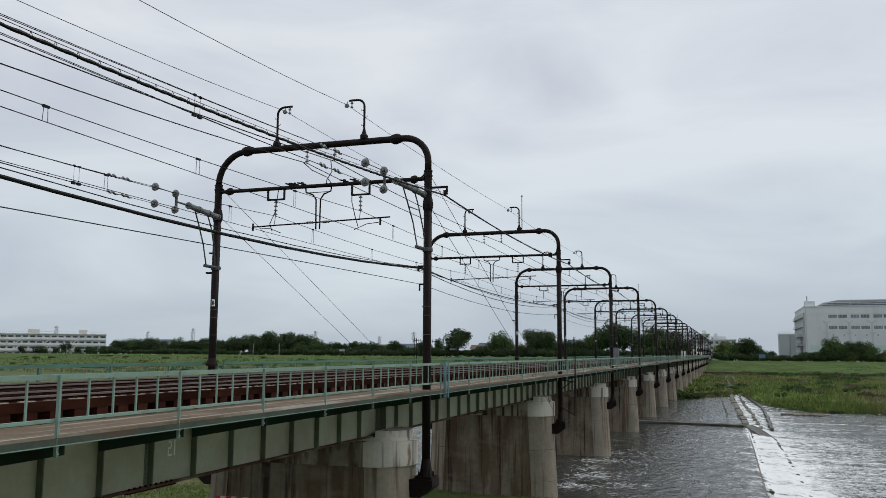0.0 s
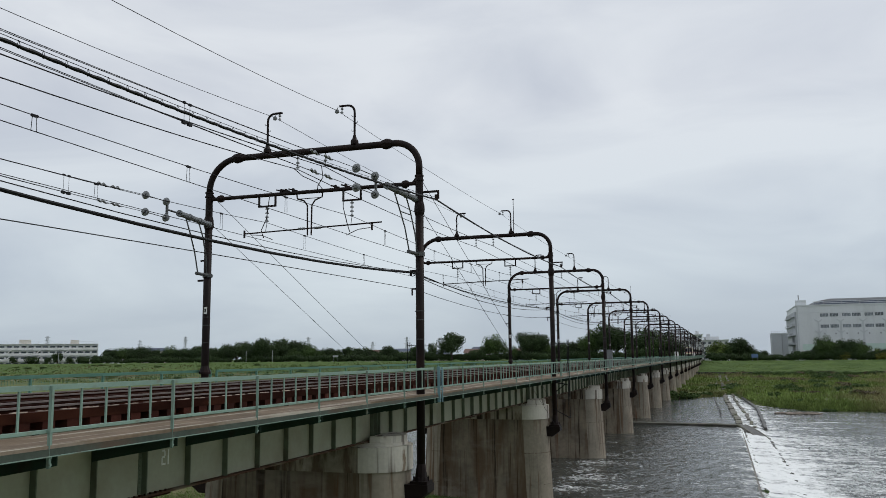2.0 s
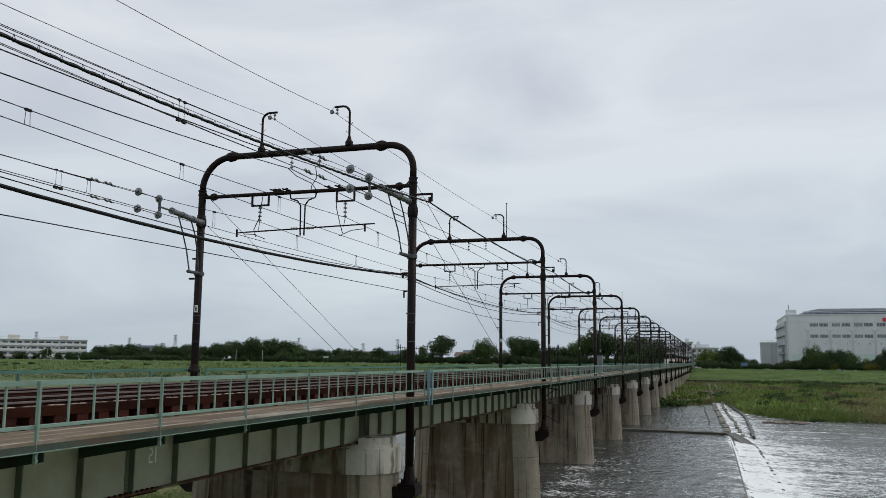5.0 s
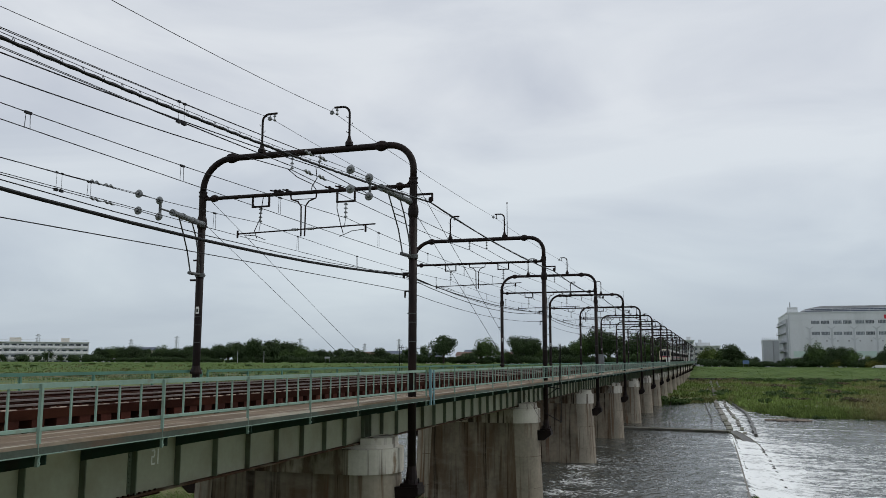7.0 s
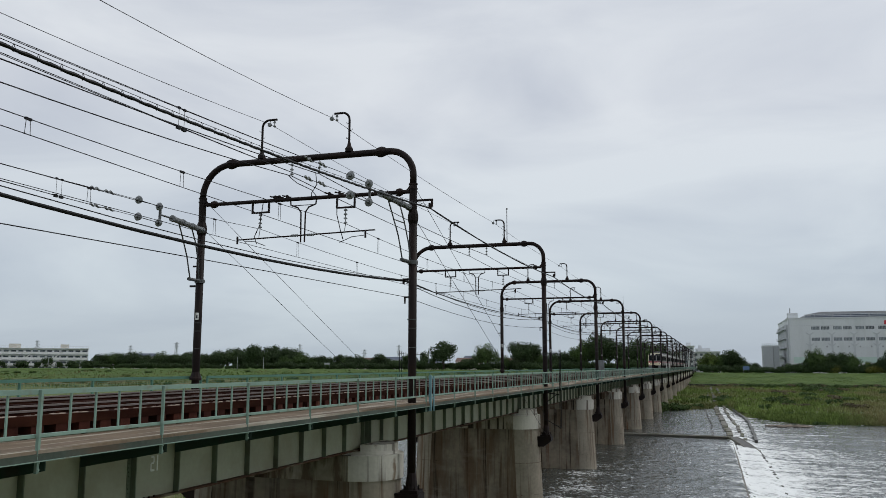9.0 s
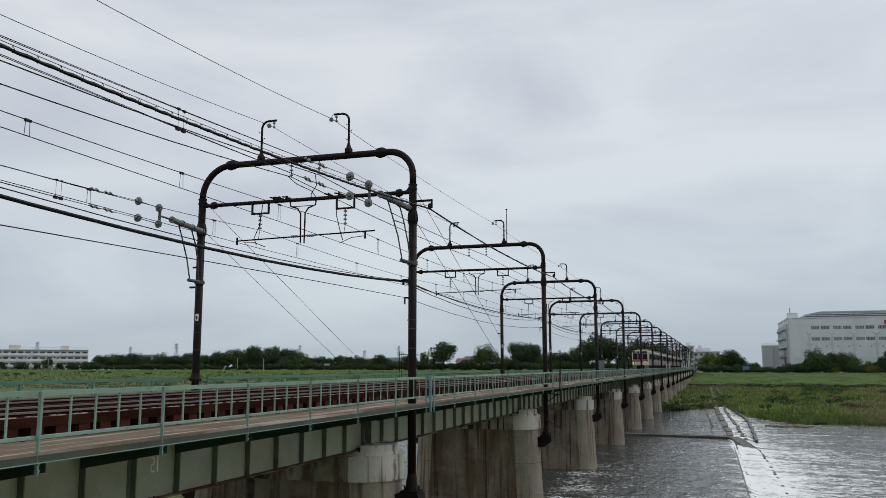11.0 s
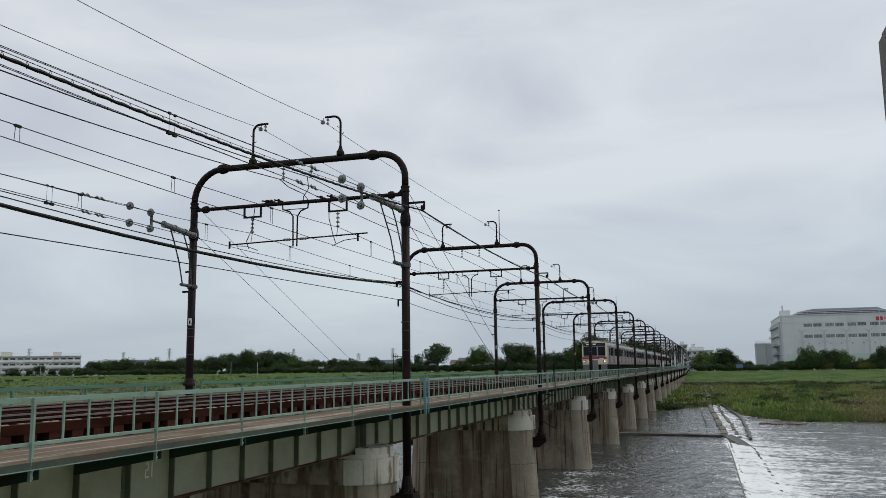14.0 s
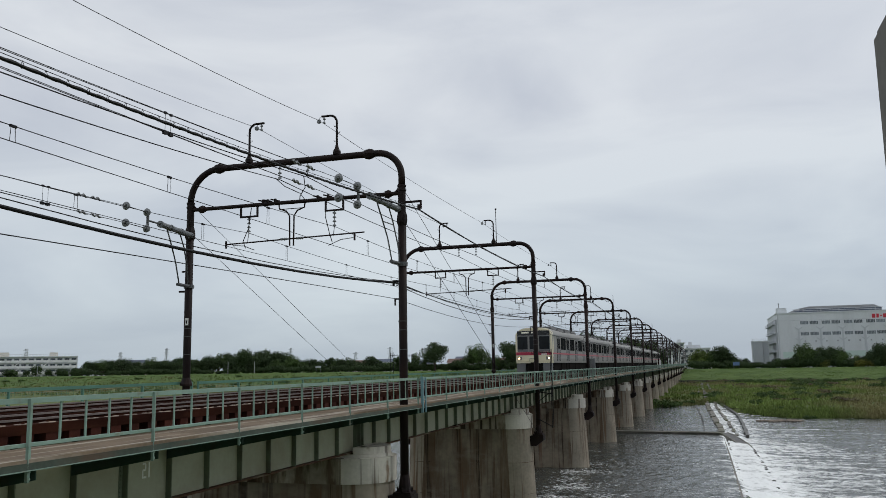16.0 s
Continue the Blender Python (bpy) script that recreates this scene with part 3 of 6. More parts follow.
def build_far_railing():
    r = thing("mesh_railing", 0, 0, 0, "green railing with wire-mesh panels along the far walkway", "railing", "far railing of the bridge")
    L = 23.2
    part("top_rail", boxed(-0.04, 0.04, 0, L, 8.165, 8.26), M_FARRAIL, r)
    part("bottom_rail", boxed(-0.03, 0.03, 0, L, 7.58, 7.62), M_FARRAIL, r)
    p = part("post", boxed(-0.035, 0.035, -0.03, 0.03, 7.2, 8.163), M_FARRAIL, r)
    for i in range(1, 9):
        again(p, r, 0, i * 2.90)
    bm = bmesh.new()
    for i in range(1, 8):
        z = 7.62 + i * 0.071
        box(bm, -0.004, 0.004, 0, L, z - 0.0025, z + 0.0025)
    for i in range(1, 232):
        box(bm, 0.005, 0.010, i * 0.1 - 0.002, i * 0.1 + 0.002, 7.62, 8.19)
    part("mesh_panel", bm, M_FARRAIL, r, "thin green wire mesh")
    return r


WALK, RAIL, FRAIL = build_walkway(), build_railing(), build_far_railing()
for i, (a, b) in enumerate(SPANS):
    y = a + 1.15
    far = pose(CX - RAIL_X - 0.06, y, 0)
    back = pose(CX, y + 23.5, 0, 0, 0, 180)
    if i == 0:
        WALK.location, RAIL.location, FRAIL.location = (CX, y, 0), (CX, y, 0), far.translation
    else:
        copy_thing(WALK, pose(CX, y, 0))
        copy_thing(RAIL, pose(CX, y, 0))
        copy_thing(FRAIL, far)
    copy_thing(WALK, back)
# pale blue end post by the first portal
bm = boxed(-0.045, 0.045, -0.03, 0.03, 7.1, 8.33)
box(bm, 0.02, 0.06, 0.22, 0.28, 7.1, 8.30), box(bm, 0.0, 0.05, 0.0, 0.25, 7.52, 7.56), box(bm, 0.0, 0.05, 0.0, 0.25, 8.2, 8.24)
ep = tagged(part("railing_end_post", bm, M_BLUESTEEL), "pale blue steel end post joining two lengths of railing", "railing post")
ep.location = (CX + RAIL_X + 0.10, 27.75, 0)


# ---- gantries ----
def disc_insulator(bm, x, y, z0, z1, n=3, r=0.075):
    pipe(bm, [(x, y, z0), (x, y, z1)], 0.018, 6)
    for i in range(n):
        z = z0 + (z1 - z0) * (i + 0.5) / n
        pipe(bm, [(x, y, z - 0.035), (x, y, z - 0.01), (x, y, z + 0.03)], [r, r, 0.03], 8)


def build_gantry():
    g = thing("catenary_gantry", CX, 0, 0, "dark brown tubular steel portal spanning both tracks on the bridge", "catenary gantry", "gantries along the bridge")
    R = 1.21
    for s, nm in ((1, "post"), (-1, "post")):
        part(nm, piped([(s * POST, 0, 4.67), (s * POST, 0, 13.75)], 0.142, 12), M_POST, g, smooth=True)
        bm = piped([(s * POST, 0, 13.751), (s * POST, 0, 14.9)], 0.135, 12)
        pipe(bm, [(s * POST, 0, 13.50), (s * POST, 0, 13.60), (s * POST, 0, 13.72), (s * POST, 0, 13.84), (s * POST, 0, 13.98)], [0.15, 0.185, 0.195, 0.185, 0.15], 8)
        for z in (14.72, 14.88):
            pipe(bm, [(s * POST, 0, z), (s * POST, 0, z + 0.05)], 0.16, 10)
        part("post_collar", bm, M_POST, g)
        bm = bmesh.new()
        pipe(bm, [(s * POST, 0, 4.60), (s * POST, 0, 4.72), (s * POST, 0, 5.15)], [0.27, 0.205, 0.145], 10)
        box(bm, s * POST - 0.30, s * POST + 0.30, -0.30, 0.30, 4.50, 4.60)
        for i in range(8):
            a = math.pi / 4 * i
            pipe(bm, [(s * POST + 0.26 * math.cos(a), 0.26 * math.sin(a), 4.6), (s * POST + 0.26 * math.cos(a), 0.26 * math.sin(a), 4.74)], 0.025, 5)
        part("base_flange", bm, M_POST, g, "bolted flared base flange")
        bm = bmesh.new()
        n = [(3.55, 4.50), (POST + 0.34, 4.50), (POST + 0.34, 4.26), (POST - 0.1, 3.92), (3.55, 3.92)]
        lo = [bm.verts.new((s * x, -0.34, z)) for x, z in n]
        hi = [bm.verts.new((s * x, 0.34, z)) for x, z in n]
        bm.faces.new(lo), bm.faces.new(hi[::-1])
        for i in range(5):
            bm.faces.new((lo[i], lo[(i + 1) % 5], hi[(i + 1) % 5], hi[i]))
        part("pier_bracket", bm, M_POST, g, "dark steel bracket bolted to the pier")
    bm = piped([(-POST, 0, 8.12), (-POST, 0, 8.20), (-POST, 0, 8.24), (-POST, 0, 8.42)], [0.22, 0.22, 0.20, 0.14], 10)
    part("deck_flange", bm, M_POST, g, "flared flange at deck level")
    N = 0.90
    pts = [(POST, 0, BEAM - R)] + arc(POST - N, BEAM - N, N, 0, 90, 10) + [(0, 0, BEAM)] + arc(-POST + R, BEAM - R, R, 90, 180, 10)
    part("top_beam", piped(pts, 0.118, 12), M_POST, g, smooth=True)
    for s in (1, -1):
        x = s * (POST - R)
        bm = bmesh.new()
        pipe(bm, [(x - 0.20, 0, BEAM), (x - 0.10, 0, BEAM), (x, 0, BEAM), (x + 0.10, 0, BEAM), (x + 0.20, 0, BEAM)], [0.125, 0.18, 0.20, 0.18, 0.125], 8)
        part("beam_collar", bm, M_POST, g)
    bm = piped([(-POST + 0.13, 0, LOWER), (POST - 0.13, 0, LOWER)], 0.072, 10)
    for s in (1, -1):
        pipe(bm, [(s * 3.62, 0, LOWER), (s * 3.72, 0, LOWER), (s * 3.82, 0, LOWER)], [0.12, 0.15, 0.12], 8)
        pipe(bm, arc(s * (POST - 0.42), LOWER + 0.32, 0.32, 270, 270 + s * 90, 5), 0.03, 6)
    part("lower_beam", bm, M_POST, g, smooth=False)
    # arms for the earth wires
    for s in (1, -1):
        x = s * (TRACK + 0.03)
        pts = [(x, 0, BEAM + 0.1), (x, 0, 17.45)] + arc(x - s * 0.27, 17.45, 0.27, 0 if s > 0 else 180, 90, 5)[1:] + [(x - s * 0.6, 0, 17.72)]
        bm = piped(pts, 0.042, 8)
        pipe(bm, [(x, 0, BEAM + 0.10), (x, 0, BEAM + 0.22), (x, 0, BEAM + 0.30), (x, 0, BEAM + 0.45)], [0.15, 0.15, 0.09, 0.05], 8)
        for zz, e in ((16.75, 1), (17.05, -1), (17.3, 1)):
            pipe(bm, [(x, 0, zz), (x - e * 0.10, 0, zz), (x - e * 0.12, 0, zz + 0.05)], 0.012, 5)
        part("wire_arm", bm, M_POST, g)
        bm = bmesh.new()
        disc_insulator(bm, x - s * 0.50, 0, 17.42, 17.70, 2, 0.055)
        dx_ = x - (0.70 if s > 0 else -0.30)
        pipe(bm, [(dx_, -0.05, 17.54), (dx_, -0.02, 17.54), (dx_, 0.04, 17.54)], [0.05, 0.085, 0.07], 12)
        pipe(bm, [(dx_, 0, 17.6), (dx_ + 0.04, 0, 17.71)], 0.012, 5)
        part("insulator", bm, M_INS, g, "small grey porcelain insulator")
    # hangers, insulators and steady arm under the lower beam
    for x in (-1.74, 1.68):
        bm = bmesh.new()
        for d in (-0.34, 0.34):
            box(bm, x + d - 0.03, x + d + 0.03, -0.03, 0.03, 14.22, LOWER - 0.05)
        box(bm, x - 0.37, x + 0.37, -0.03, 0.03, 14.20, 14.26)
        part("hanger_frame", bm, M_POST, g)
        bm = bmesh.new()
        disc_insulator(bm, x + 0.0, 0, 13.62, 14.22, 4, 0.07)
        pipe(bm, [(x, 0, 13.62), (x - 0.05, 0, 13.30)], 0.012, 5)
        part("insulator", bm, M_INS, g, "grey porcelain hanger insulator")
    bm = piped([(-2.70, 0, 13.25), (2.82, 0, 13.37)], 0.026, 8)
    for x in (-2.68, 2.45):
        box(bm, x - 0.03, x + 0.03, -0.02, 0.02, 13.1, 13.38)
    for x, e in ((-2.4, -1.5), (2.4, 1.45)):
        pipe(bm, [(x, 0, 13.2), ((x + e) / 2, 0, 13.16), (e, 0, 12.98)], 0.014, 5)
    part("steady_arm", bm, M_POST, g)
    for x in (-0.32, 0.32):
        part("steady_insulator", piped([(x + d * 0.035, 0, 13.31) for d in range(-4, 5)], [0.03, 0.055] * 4 + [0.03], 8), M_GALV, g)
    bm = bmesh.new()
    for s in (-1, 1):
        pipe(bm, [(s * 0.52, 0, LOWER - 0.05), (s * 0.50, 0, LOWER - 0.22), (s * 0.22, 0, LOWER - 0.32), (s * 0.09, 0, LOWER - 0.50), (s * 0.075, 0, 13.05)], 0.03, 6)
    pipe(bm, [(-0.5, 0, LOWER - 0.24), (0.5, 0, LOWER - 0.24)], 0.015, 5)
    part("centre_bracket", bm, M_POST, g, "forked drop bracket")
    # feeder insulators under the top beam
    for x in (-0.50, 0.62):
        bm = bmesh.new()
        disc_insulator(bm, x, 0, 15.52, 16.04, 3, 0.07)
        part("insulator", bm, M_INS, g, "grey porcelain feeder insulator")
    # side bracket and cable brackets on the near post
    bm = boxed(POST + 0.13, POST + 0.72, -0.03, 0.03, 14.28, 14.35)
    box(bm, POST + 0.66, POST + 0.72, -0.03, 0.03, 14.05, 14.28)
    pipe(bm, [(POST + 0.62, 0, 14.2), (POST + 0.62, 0, 14.0)], 0.06, 8)
    part("side_bracket", bm, M_POST, g)
    bm = boxed(POST - 0.36, POST - 0.12, -0.04, 0.04, 11.55, 11.62)
    box(bm, POST - 0.36, POST - 0.30, -0.04, 0.04, 11.42, 11.55)
    box(bm, POST - 0.30, POST - 0.13, -0.03, 0.03, 10.95, 11.0)
    box(bm, POST - 0.30, POST - 0.26, -0.03, 0.03, 10.75, 10.95)
    part("cable_bracket", bm, M_POST, g)
    bm = boxed(-POST - 0.40, -POST - 0.12, -0.04, 0.04, 11.55, 11.62)
    box(bm, -POST - 0.30, -POST - 0.13, -0.03, 0.03, 12.3, 12.36)
    part("cable_bracket", bm, M_POST, g)
    band = None
    for z in (9.25, 9.9, 10.2):
        for sx in (POST, -POST):
            if band is None:
                band = part("band", piped([(0, 0, 0), (0, 0, 0.02)], 0.147, 12), M_STRUT, g, "thin steel band")
                band.location = (sx, 0, z)
            else:
                again(band, g, sx, 0, z)
    return g


GANTRY = build_gantry()
GANTRY.location = (CX, GANTRY_Y[0], 0)
for y in GANTRY_Y[1:]:
    copy_thing(GANTRY, pose(CX, y, 0))

# plate on the far post of the first portal
pl = part("number_plate", boxed(-0.06, 0.06, -0.012, 0.012, -0.13, 0.13), M_WHITE)
pl.location = (CX - POST + 0.06, GANTRY_Y[1] - 0.157, 10.45)
tagged(pl, "small white plate fixed to the brown gantry post", "plate")
bars = part("plate_bars", boxed(-0.03, 0.03, -0.003, 0.0, -0.07, 0.05), M_CABLE, pl)
bars.location = (0, -0.0135, 0)
tagged(pl, group="plates on the gantry posts")
for y in GANTRY_Y[2:12]:
    copy_thing(pl, pose(CX - POST + 0.06, y - 0.157, 10.45))


def build_cabinet(x, y, w, h, m, label):
    t = thing("equipment_cabinet", x, y, DECK, label, "cabinet", "cabinets on the walkway")
    part("plinth", boxed(-w * 0.4, w * 0.4, -0.15, 0.15, 0, 0.12), M_DARKGREEN, t)
    body = part("body", boxed(-w / 2, w / 2, -0.2, 0.2, 0.12, h), m, t)
    part("lid", boxed(-w / 2 - 0.03, w / 2 + 0.03, -0.23, 0.23, h, h + 0.04), m, t)
    part("door", boxed(-w / 2 + 0.04, w / 2 - 0.04, -0.215, -0.201, 0.2, h - 0.06), m, body)


build_cabinet(-10.45, 82.5, 0.55, 1.75, M_GALV, "grey steel equipment cabinet on the walkway")
build_cabinet(-10.3, 205.0, 0.9, 1.9, M_WHITE, "white equipment cabinet on the walkway")
build_cabinet(-10.3, 330.0, 0.9, 1.9, M_WHITE, "white equipment cabinet on the walkway")


# ---- wires ----
def sag_points(x, ends, sag, y_from=0, seg=8, dx=0.0):
    """Span by span between the gantries; ends and sag in metres above the river."""
    pts = []
    for i in range(y_from, len(GANTRY_Y) - 1):
        a, b = GANTRY_Y[i], GANTRY_Y[i + 1]
        for k in range(seg):
            u = k / seg
            pts.append((x + dx * math.sin(i * 2.1 + u), a + (b - a) * u, ends - sag * 4 * u * (1 - u)))
    pts.append((x, GANTRY_Y[-1], ends))
    return pts


def wire(name, pts, r, label, material=None, category="wire", group="overhead wires", seg=5):
    return tagged(part(name, piped(pts, r, seg), material or M_WIRE), label, category, group)


def first_span(x0, x1, z0, z1, sag, y0=3.1, y1=26.71, seg=10):
    return [(x0 + (x1 - x0) * u, y0 + (y1 - y0) * u, z0 + (z1 - z0) * u - sag * 4 * u * (1 - u)) for u in (k / seg for k in range(seg + 1))]


Z = 8.65
for x, z0, z1, sag in ((-12.86, 16.72, 17.58, 0.32), (-15.40, 16.46, 17.57, 0.25)):
    wire("earth_wire", first_span(x, x, z0, z1, sag) + sag_points(x, z1, 0.12, 1)[1:], 0.0092, "thin dark earth wire strung over the gantry arms")
for x, z0, sag in ((-13.31, 14.50, 0.20), (-14.43, 14.49, 0.24)):
    wire("feeder_wire", first_span(x, x, z0, 15.52, sag) + sag_points(x, 15.52, 0.15, 1)[1:], 0.016, "dark feeder wire hung below the portal beams")
# twisted communication cable lashed under its carrier wire on the side brackets
TWIST = first_span(-9.09, -9.09, 12.924, 14.03, 0.253, seg=210)
tw = [(x + 0.004 * math.cos(k * 1.57), y, z + 0.004 * math.sin(k * 1.57)) for k, (x, y, z) in enumerate(TWIST)]
tw += [p for p in sag_points(-9.09, 14.03, 0.22, 1, 16)][1:]
wire("twisted_cable", tw, [0.030 + 0.005 * math.cos(k * 1.57) for k in range(len(tw))], "thick black spiral-wrapped cable beside the gantries", M_CABLE, "cable", seg=6)
carrier = wire("carrier_wire", [(x, y, z + 0.075) for x, y, z in TWIST[::10]], 0.006, "thin carrier wire above the wrapped cable")
bm = piped([(0.0, 0.0, 0.085), (0.012, 0.004, 0.045), (0.034, 0.004, 0.0), (0.0, 0.0, -0.038), (-0.034, -0.004, 0.0), (-0.012, -0.004, 0.045), (0.0, 0.0, 0.085)], 0.005, 4)
tie = part("lashing_loop", bm, M_WIRE, carrier)
tie.location = TWIST[50]
for k in range(54, 210, 4):
    again(tie, carrier, *TWIST[k])
wire("power_cable", first_span(-9.99, -9.99, 11.44, 11.54, 0.385) + sag_points(-9.99, 11.52, 0.24, 1)[1:], [0.034] * 11 + [0.020] * 152, "thick black power cable on the post brackets", M_CABLE, "cable", seg=8)
wire("power_cable", [(x + 0.06, y, z + 0.06) for x, y, z in sag_points(-9.99, 11.50, 0.36)], 0.010, "thin black cable above the power cable", M_CABLE, "cable")
wire("power_cable", sag_points(-9.95, 11.46, 0.42, 1), 0.014, "slack black cable on the post brackets", M_CABLE, "cable")
wire("signal_wire", first_span(-9.95, -9.95, Z + 1.95, Z + 2.33, -0.03) + sag_points(-9.95, 10.98, 0.32, 1)[1:], 0.010, "thin black signal wire on the post brackets", M_CABLE)


def build_catenary(x):
    c = thing("overhead_line", x, 0, 0, "messenger and contact wire with thin droppers over the track", "overhead line", "overhead lines above the tracks")
    part("messenger_wire", piped([(0, y, z) for _, y, z in first_span(0, 0, 13.32 if x > CX else 13.62, 13.62, 0.16 if x > CX else 0.30) + sag_points(0, 13.62, 0.20, 1)[1:]], 0.010, 5), M_WIRE, c)
    part("contact_wire", piped([((-1) ** i * 0.12, y, 12.97) for i, y in enumerate(GANTRY_Y)], 0.010, 5), M_WIRE, c)
    d = None
    for i in range(6):
        a, b = GANTRY_Y[i], GANTRY_Y[i + 1]
        for k in range(4):
            u = (k + 0.87) / 4.87 if i == 0 and x > CX else (k + 0.5) / 4
            top = 13.62 - (0.20 if i else 0.30) * 4 * u * (1 - u) if i or x < CX else 13.32 + 0.30 * u - 0.64 * u * (1 - u)
            bm = piped([(0.0, 0.05, top), (0.0, 0.07, 12.98)], 0.006, 4)
            pipe(bm, [(0.0, -0.05, top), (0.0, -0.07, 12.98)], 0.006, 4)
            box(bm, -0.02, 0.02, -0.08, 0.08, top - 0.03, top + 0.02)
            o = part("dropper", bm, M_WIRE, c)
            o.location = (0, a + (b - a) * u, 0)
    return c


build_catenary(CX + TRACK)
build_catenary(CX - TRACK)


# tensioned wire pairs that end at the first portal, with their balancers
def wheel_disc(bm, x, y, z, r=0.14):
    pipe(bm, [(x, y - 0.06, z), (x, y - 0.02, z), (x, y + 0.05, z)], [r * 0.55, r, r * 0.8], 14)
    pipe(bm, [(x, y - 0.16, z), (x, y + 0.12, z)], r * 0.3, 8)


def build_balancer(side, base, upper, lower, drop_y):
    """upper, lower: the wires' heights over the previous portal and at the discs."""
    s = side
    hi_, lo_ = upper[1] - base, lower[1] - base
    px, py = CX + s * POST, GANTRY_Y[1]
    t = thing("tension_balancer", px, py, base, "grey cylindrical spring tensioner with strain insulators on a gantry post", "wire tensioner", "tensioners on the first gantry")
    ax = (-s * 0.10, -0.10, 0.22 - 0.1)
    tip = (-s * 0.30, -2.25, 0.30 - 0.1)
    bm = piped([ax, tip], 0.10, 12)
    a, b = Vector(ax), Vector(tip)
    for u in (0.02, 0.33, 0.66, 0.98):
        m_ = a.lerp(b, u)
        pipe(bm, [m_ - (b - a).normalized() * 0.04, m_ + (b - a).normalized() * 0.04], 0.122, 12)
    part("spring_cylinder", bm, M_GALV, t, "grey galvanised cylinder")
    bm = bmesh.new()
    pipe(bm, [(-s * 0.24, -1.75, 0.10), (-s * 0.20, -1.45, -0.35), (-s * 0.14, -1.05, -1.0), (-s * 0.10, -0.75, -1.78)], 0.026, 6)
    pipe(bm, [(-s * 0.16, -0.85, 0.05), (-s * 0.13, -0.55, -0.40), (-s * 0.08, -0.25, -1.1), (-s * 0.04, -0.10, -1.78)], 0.026, 6)
    pipe(bm, [(-s * 0.19, -1.35, -0.5), (-s * 0.12, -0.50, -0.5)], 0.020, 6)
    pipe(bm, [(-s * 0.10, -0.85, -1.78), (-s * 0.05, 0.2, -1.78)], 0.06, 8)
    pipe(bm, [(0, 0, -1.86), (0, 0, -1.72)], 0.18, 10)
    part("strut", bm, M_STRUT, t, "curved support strut")
    bm = bmesh.new()
    yk = (-s * 0.36, -3.0)
    box(bm, yk[0] - 0.03, yk[0] + 0.03, yk[1] - 0.04, yk[1] + 0.04, lo_ - 0.02, hi_ + 0.04)
    pipe(bm, [tip, (yk[0], yk[1], 0.2)], 0.035, 6)
    for z in (lo_, hi_):
        pipe(bm, [(yk[0], yk[1], z), (yk[0] - s * 0.10, yk[1] - 1.25, z)], 0.014, 5)
    part("yoke", bm, M_STRUT, t)
    for z in (lo_, hi_):
        for d in (0.05, 1.25):
            bm = bmesh.new()
            wheel_disc(bm, yk[0] - s * 0.10 * d / 1.25, yk[1] - d, z)
            disc = part("strain_insulator", bm, M_INS, t, "round grey disc insulator")
            cx_, cy_ = yk[0] - s * 0.10 * d / 1.25, yk[1] - d
            part("hub", piped([(cx_, cy_ - 0.075, z), (cx_, cy_ - 0.055, z)], 0.062, 10), M_STRUT, disc, "dark metal cap")
    x0, x1 = CX + s * TRACK, px - s * 0.46
    for z0, z1 in (upper, lower):
        for yy in (20.2, 20.9):
            u = (yy - 3.1) / 19.3
            bm = piped([(0, -0.28, 0), (0, -0.2, 0.03), (0, -0.1, -0.02), (0, 0.0, 0.03), (0, 0.12, -0.02), (0, 0.26, 0)], [0.015, 0.04, 0.03, 0.045, 0.03, 0.015], 6)
            o = tagged(part("turnbuckle", bm, M_GALV), "small grey turnbuckle on a tensioned wire", "turnbuckle", "overhead fittings")
            o.location = (x0 + (x1 - x0) * u, yy, z0 + (z1 - z0) * u - 0.4 * u * (1 - u))
        for d in (-0.5, 0.5):
            # a twin wire that closes up towards the insulators
            wire("tension_wire", [(x0 + (x1 - x0) * u, 3.1 + (22.4 - 3.1) * u, z0 + (z1 - z0) * u - 0.10 * 4 * u * (1 - u) + d * 0.042 * (1 - u)) for u in (k / 10 for k in range(11))],
                 0.008, "dark tensioned overhead wire running out to the gantry post")
    u = (drop_y - 3.1) / 19.3
    x, za, zb = x0 + (x1 - x0) * u, upper[0] + (upper[1] - upper[0]) * u - 0.4 * u * (1 - u), lower[0] + (lower[1] - lower[0]) * u - 0.4 * u * (1 - u)
    for d in (0.0, 0.20):
        bm = piped([(x, drop_y + d, za), (x, drop_y + d, zb)], 0.005, 4)
        box(bm, x - 0.03, x + 0.03, drop_y + d - 0.06, drop_y + d + 0.06, zb - 0.05, zb + 0.03)
        box(bm, x - 0.02, x + 0.02, drop_y + d - 0.04, drop_y + d + 0.04, za - 0.02, za + 0.03)
        tagged(part("wire_dropper", bm, M_WIRE), "thin dropper clamped between two tensioned wires", "wire dropper", "overhead wires")
    for z, foot in ((14.85, 5.75), (13.75, 4.7)):
        bm = piped([(px, py + 0.12, z), (px, 49.9, foot)], 0.0095, 5)
        tagged(part("guy_wire", bm, M_WIRE), "thin dark guy wire slanting down from a gantry post", "guy wire", "guy wires")
    return t


build_balancer(1, 13.95, (14.40, 14.30), (14.24, 13.71), 15.05)
build_balancer(-1, 13.55, (13.38, 14.02), (13.22, 13.46), 18.4)

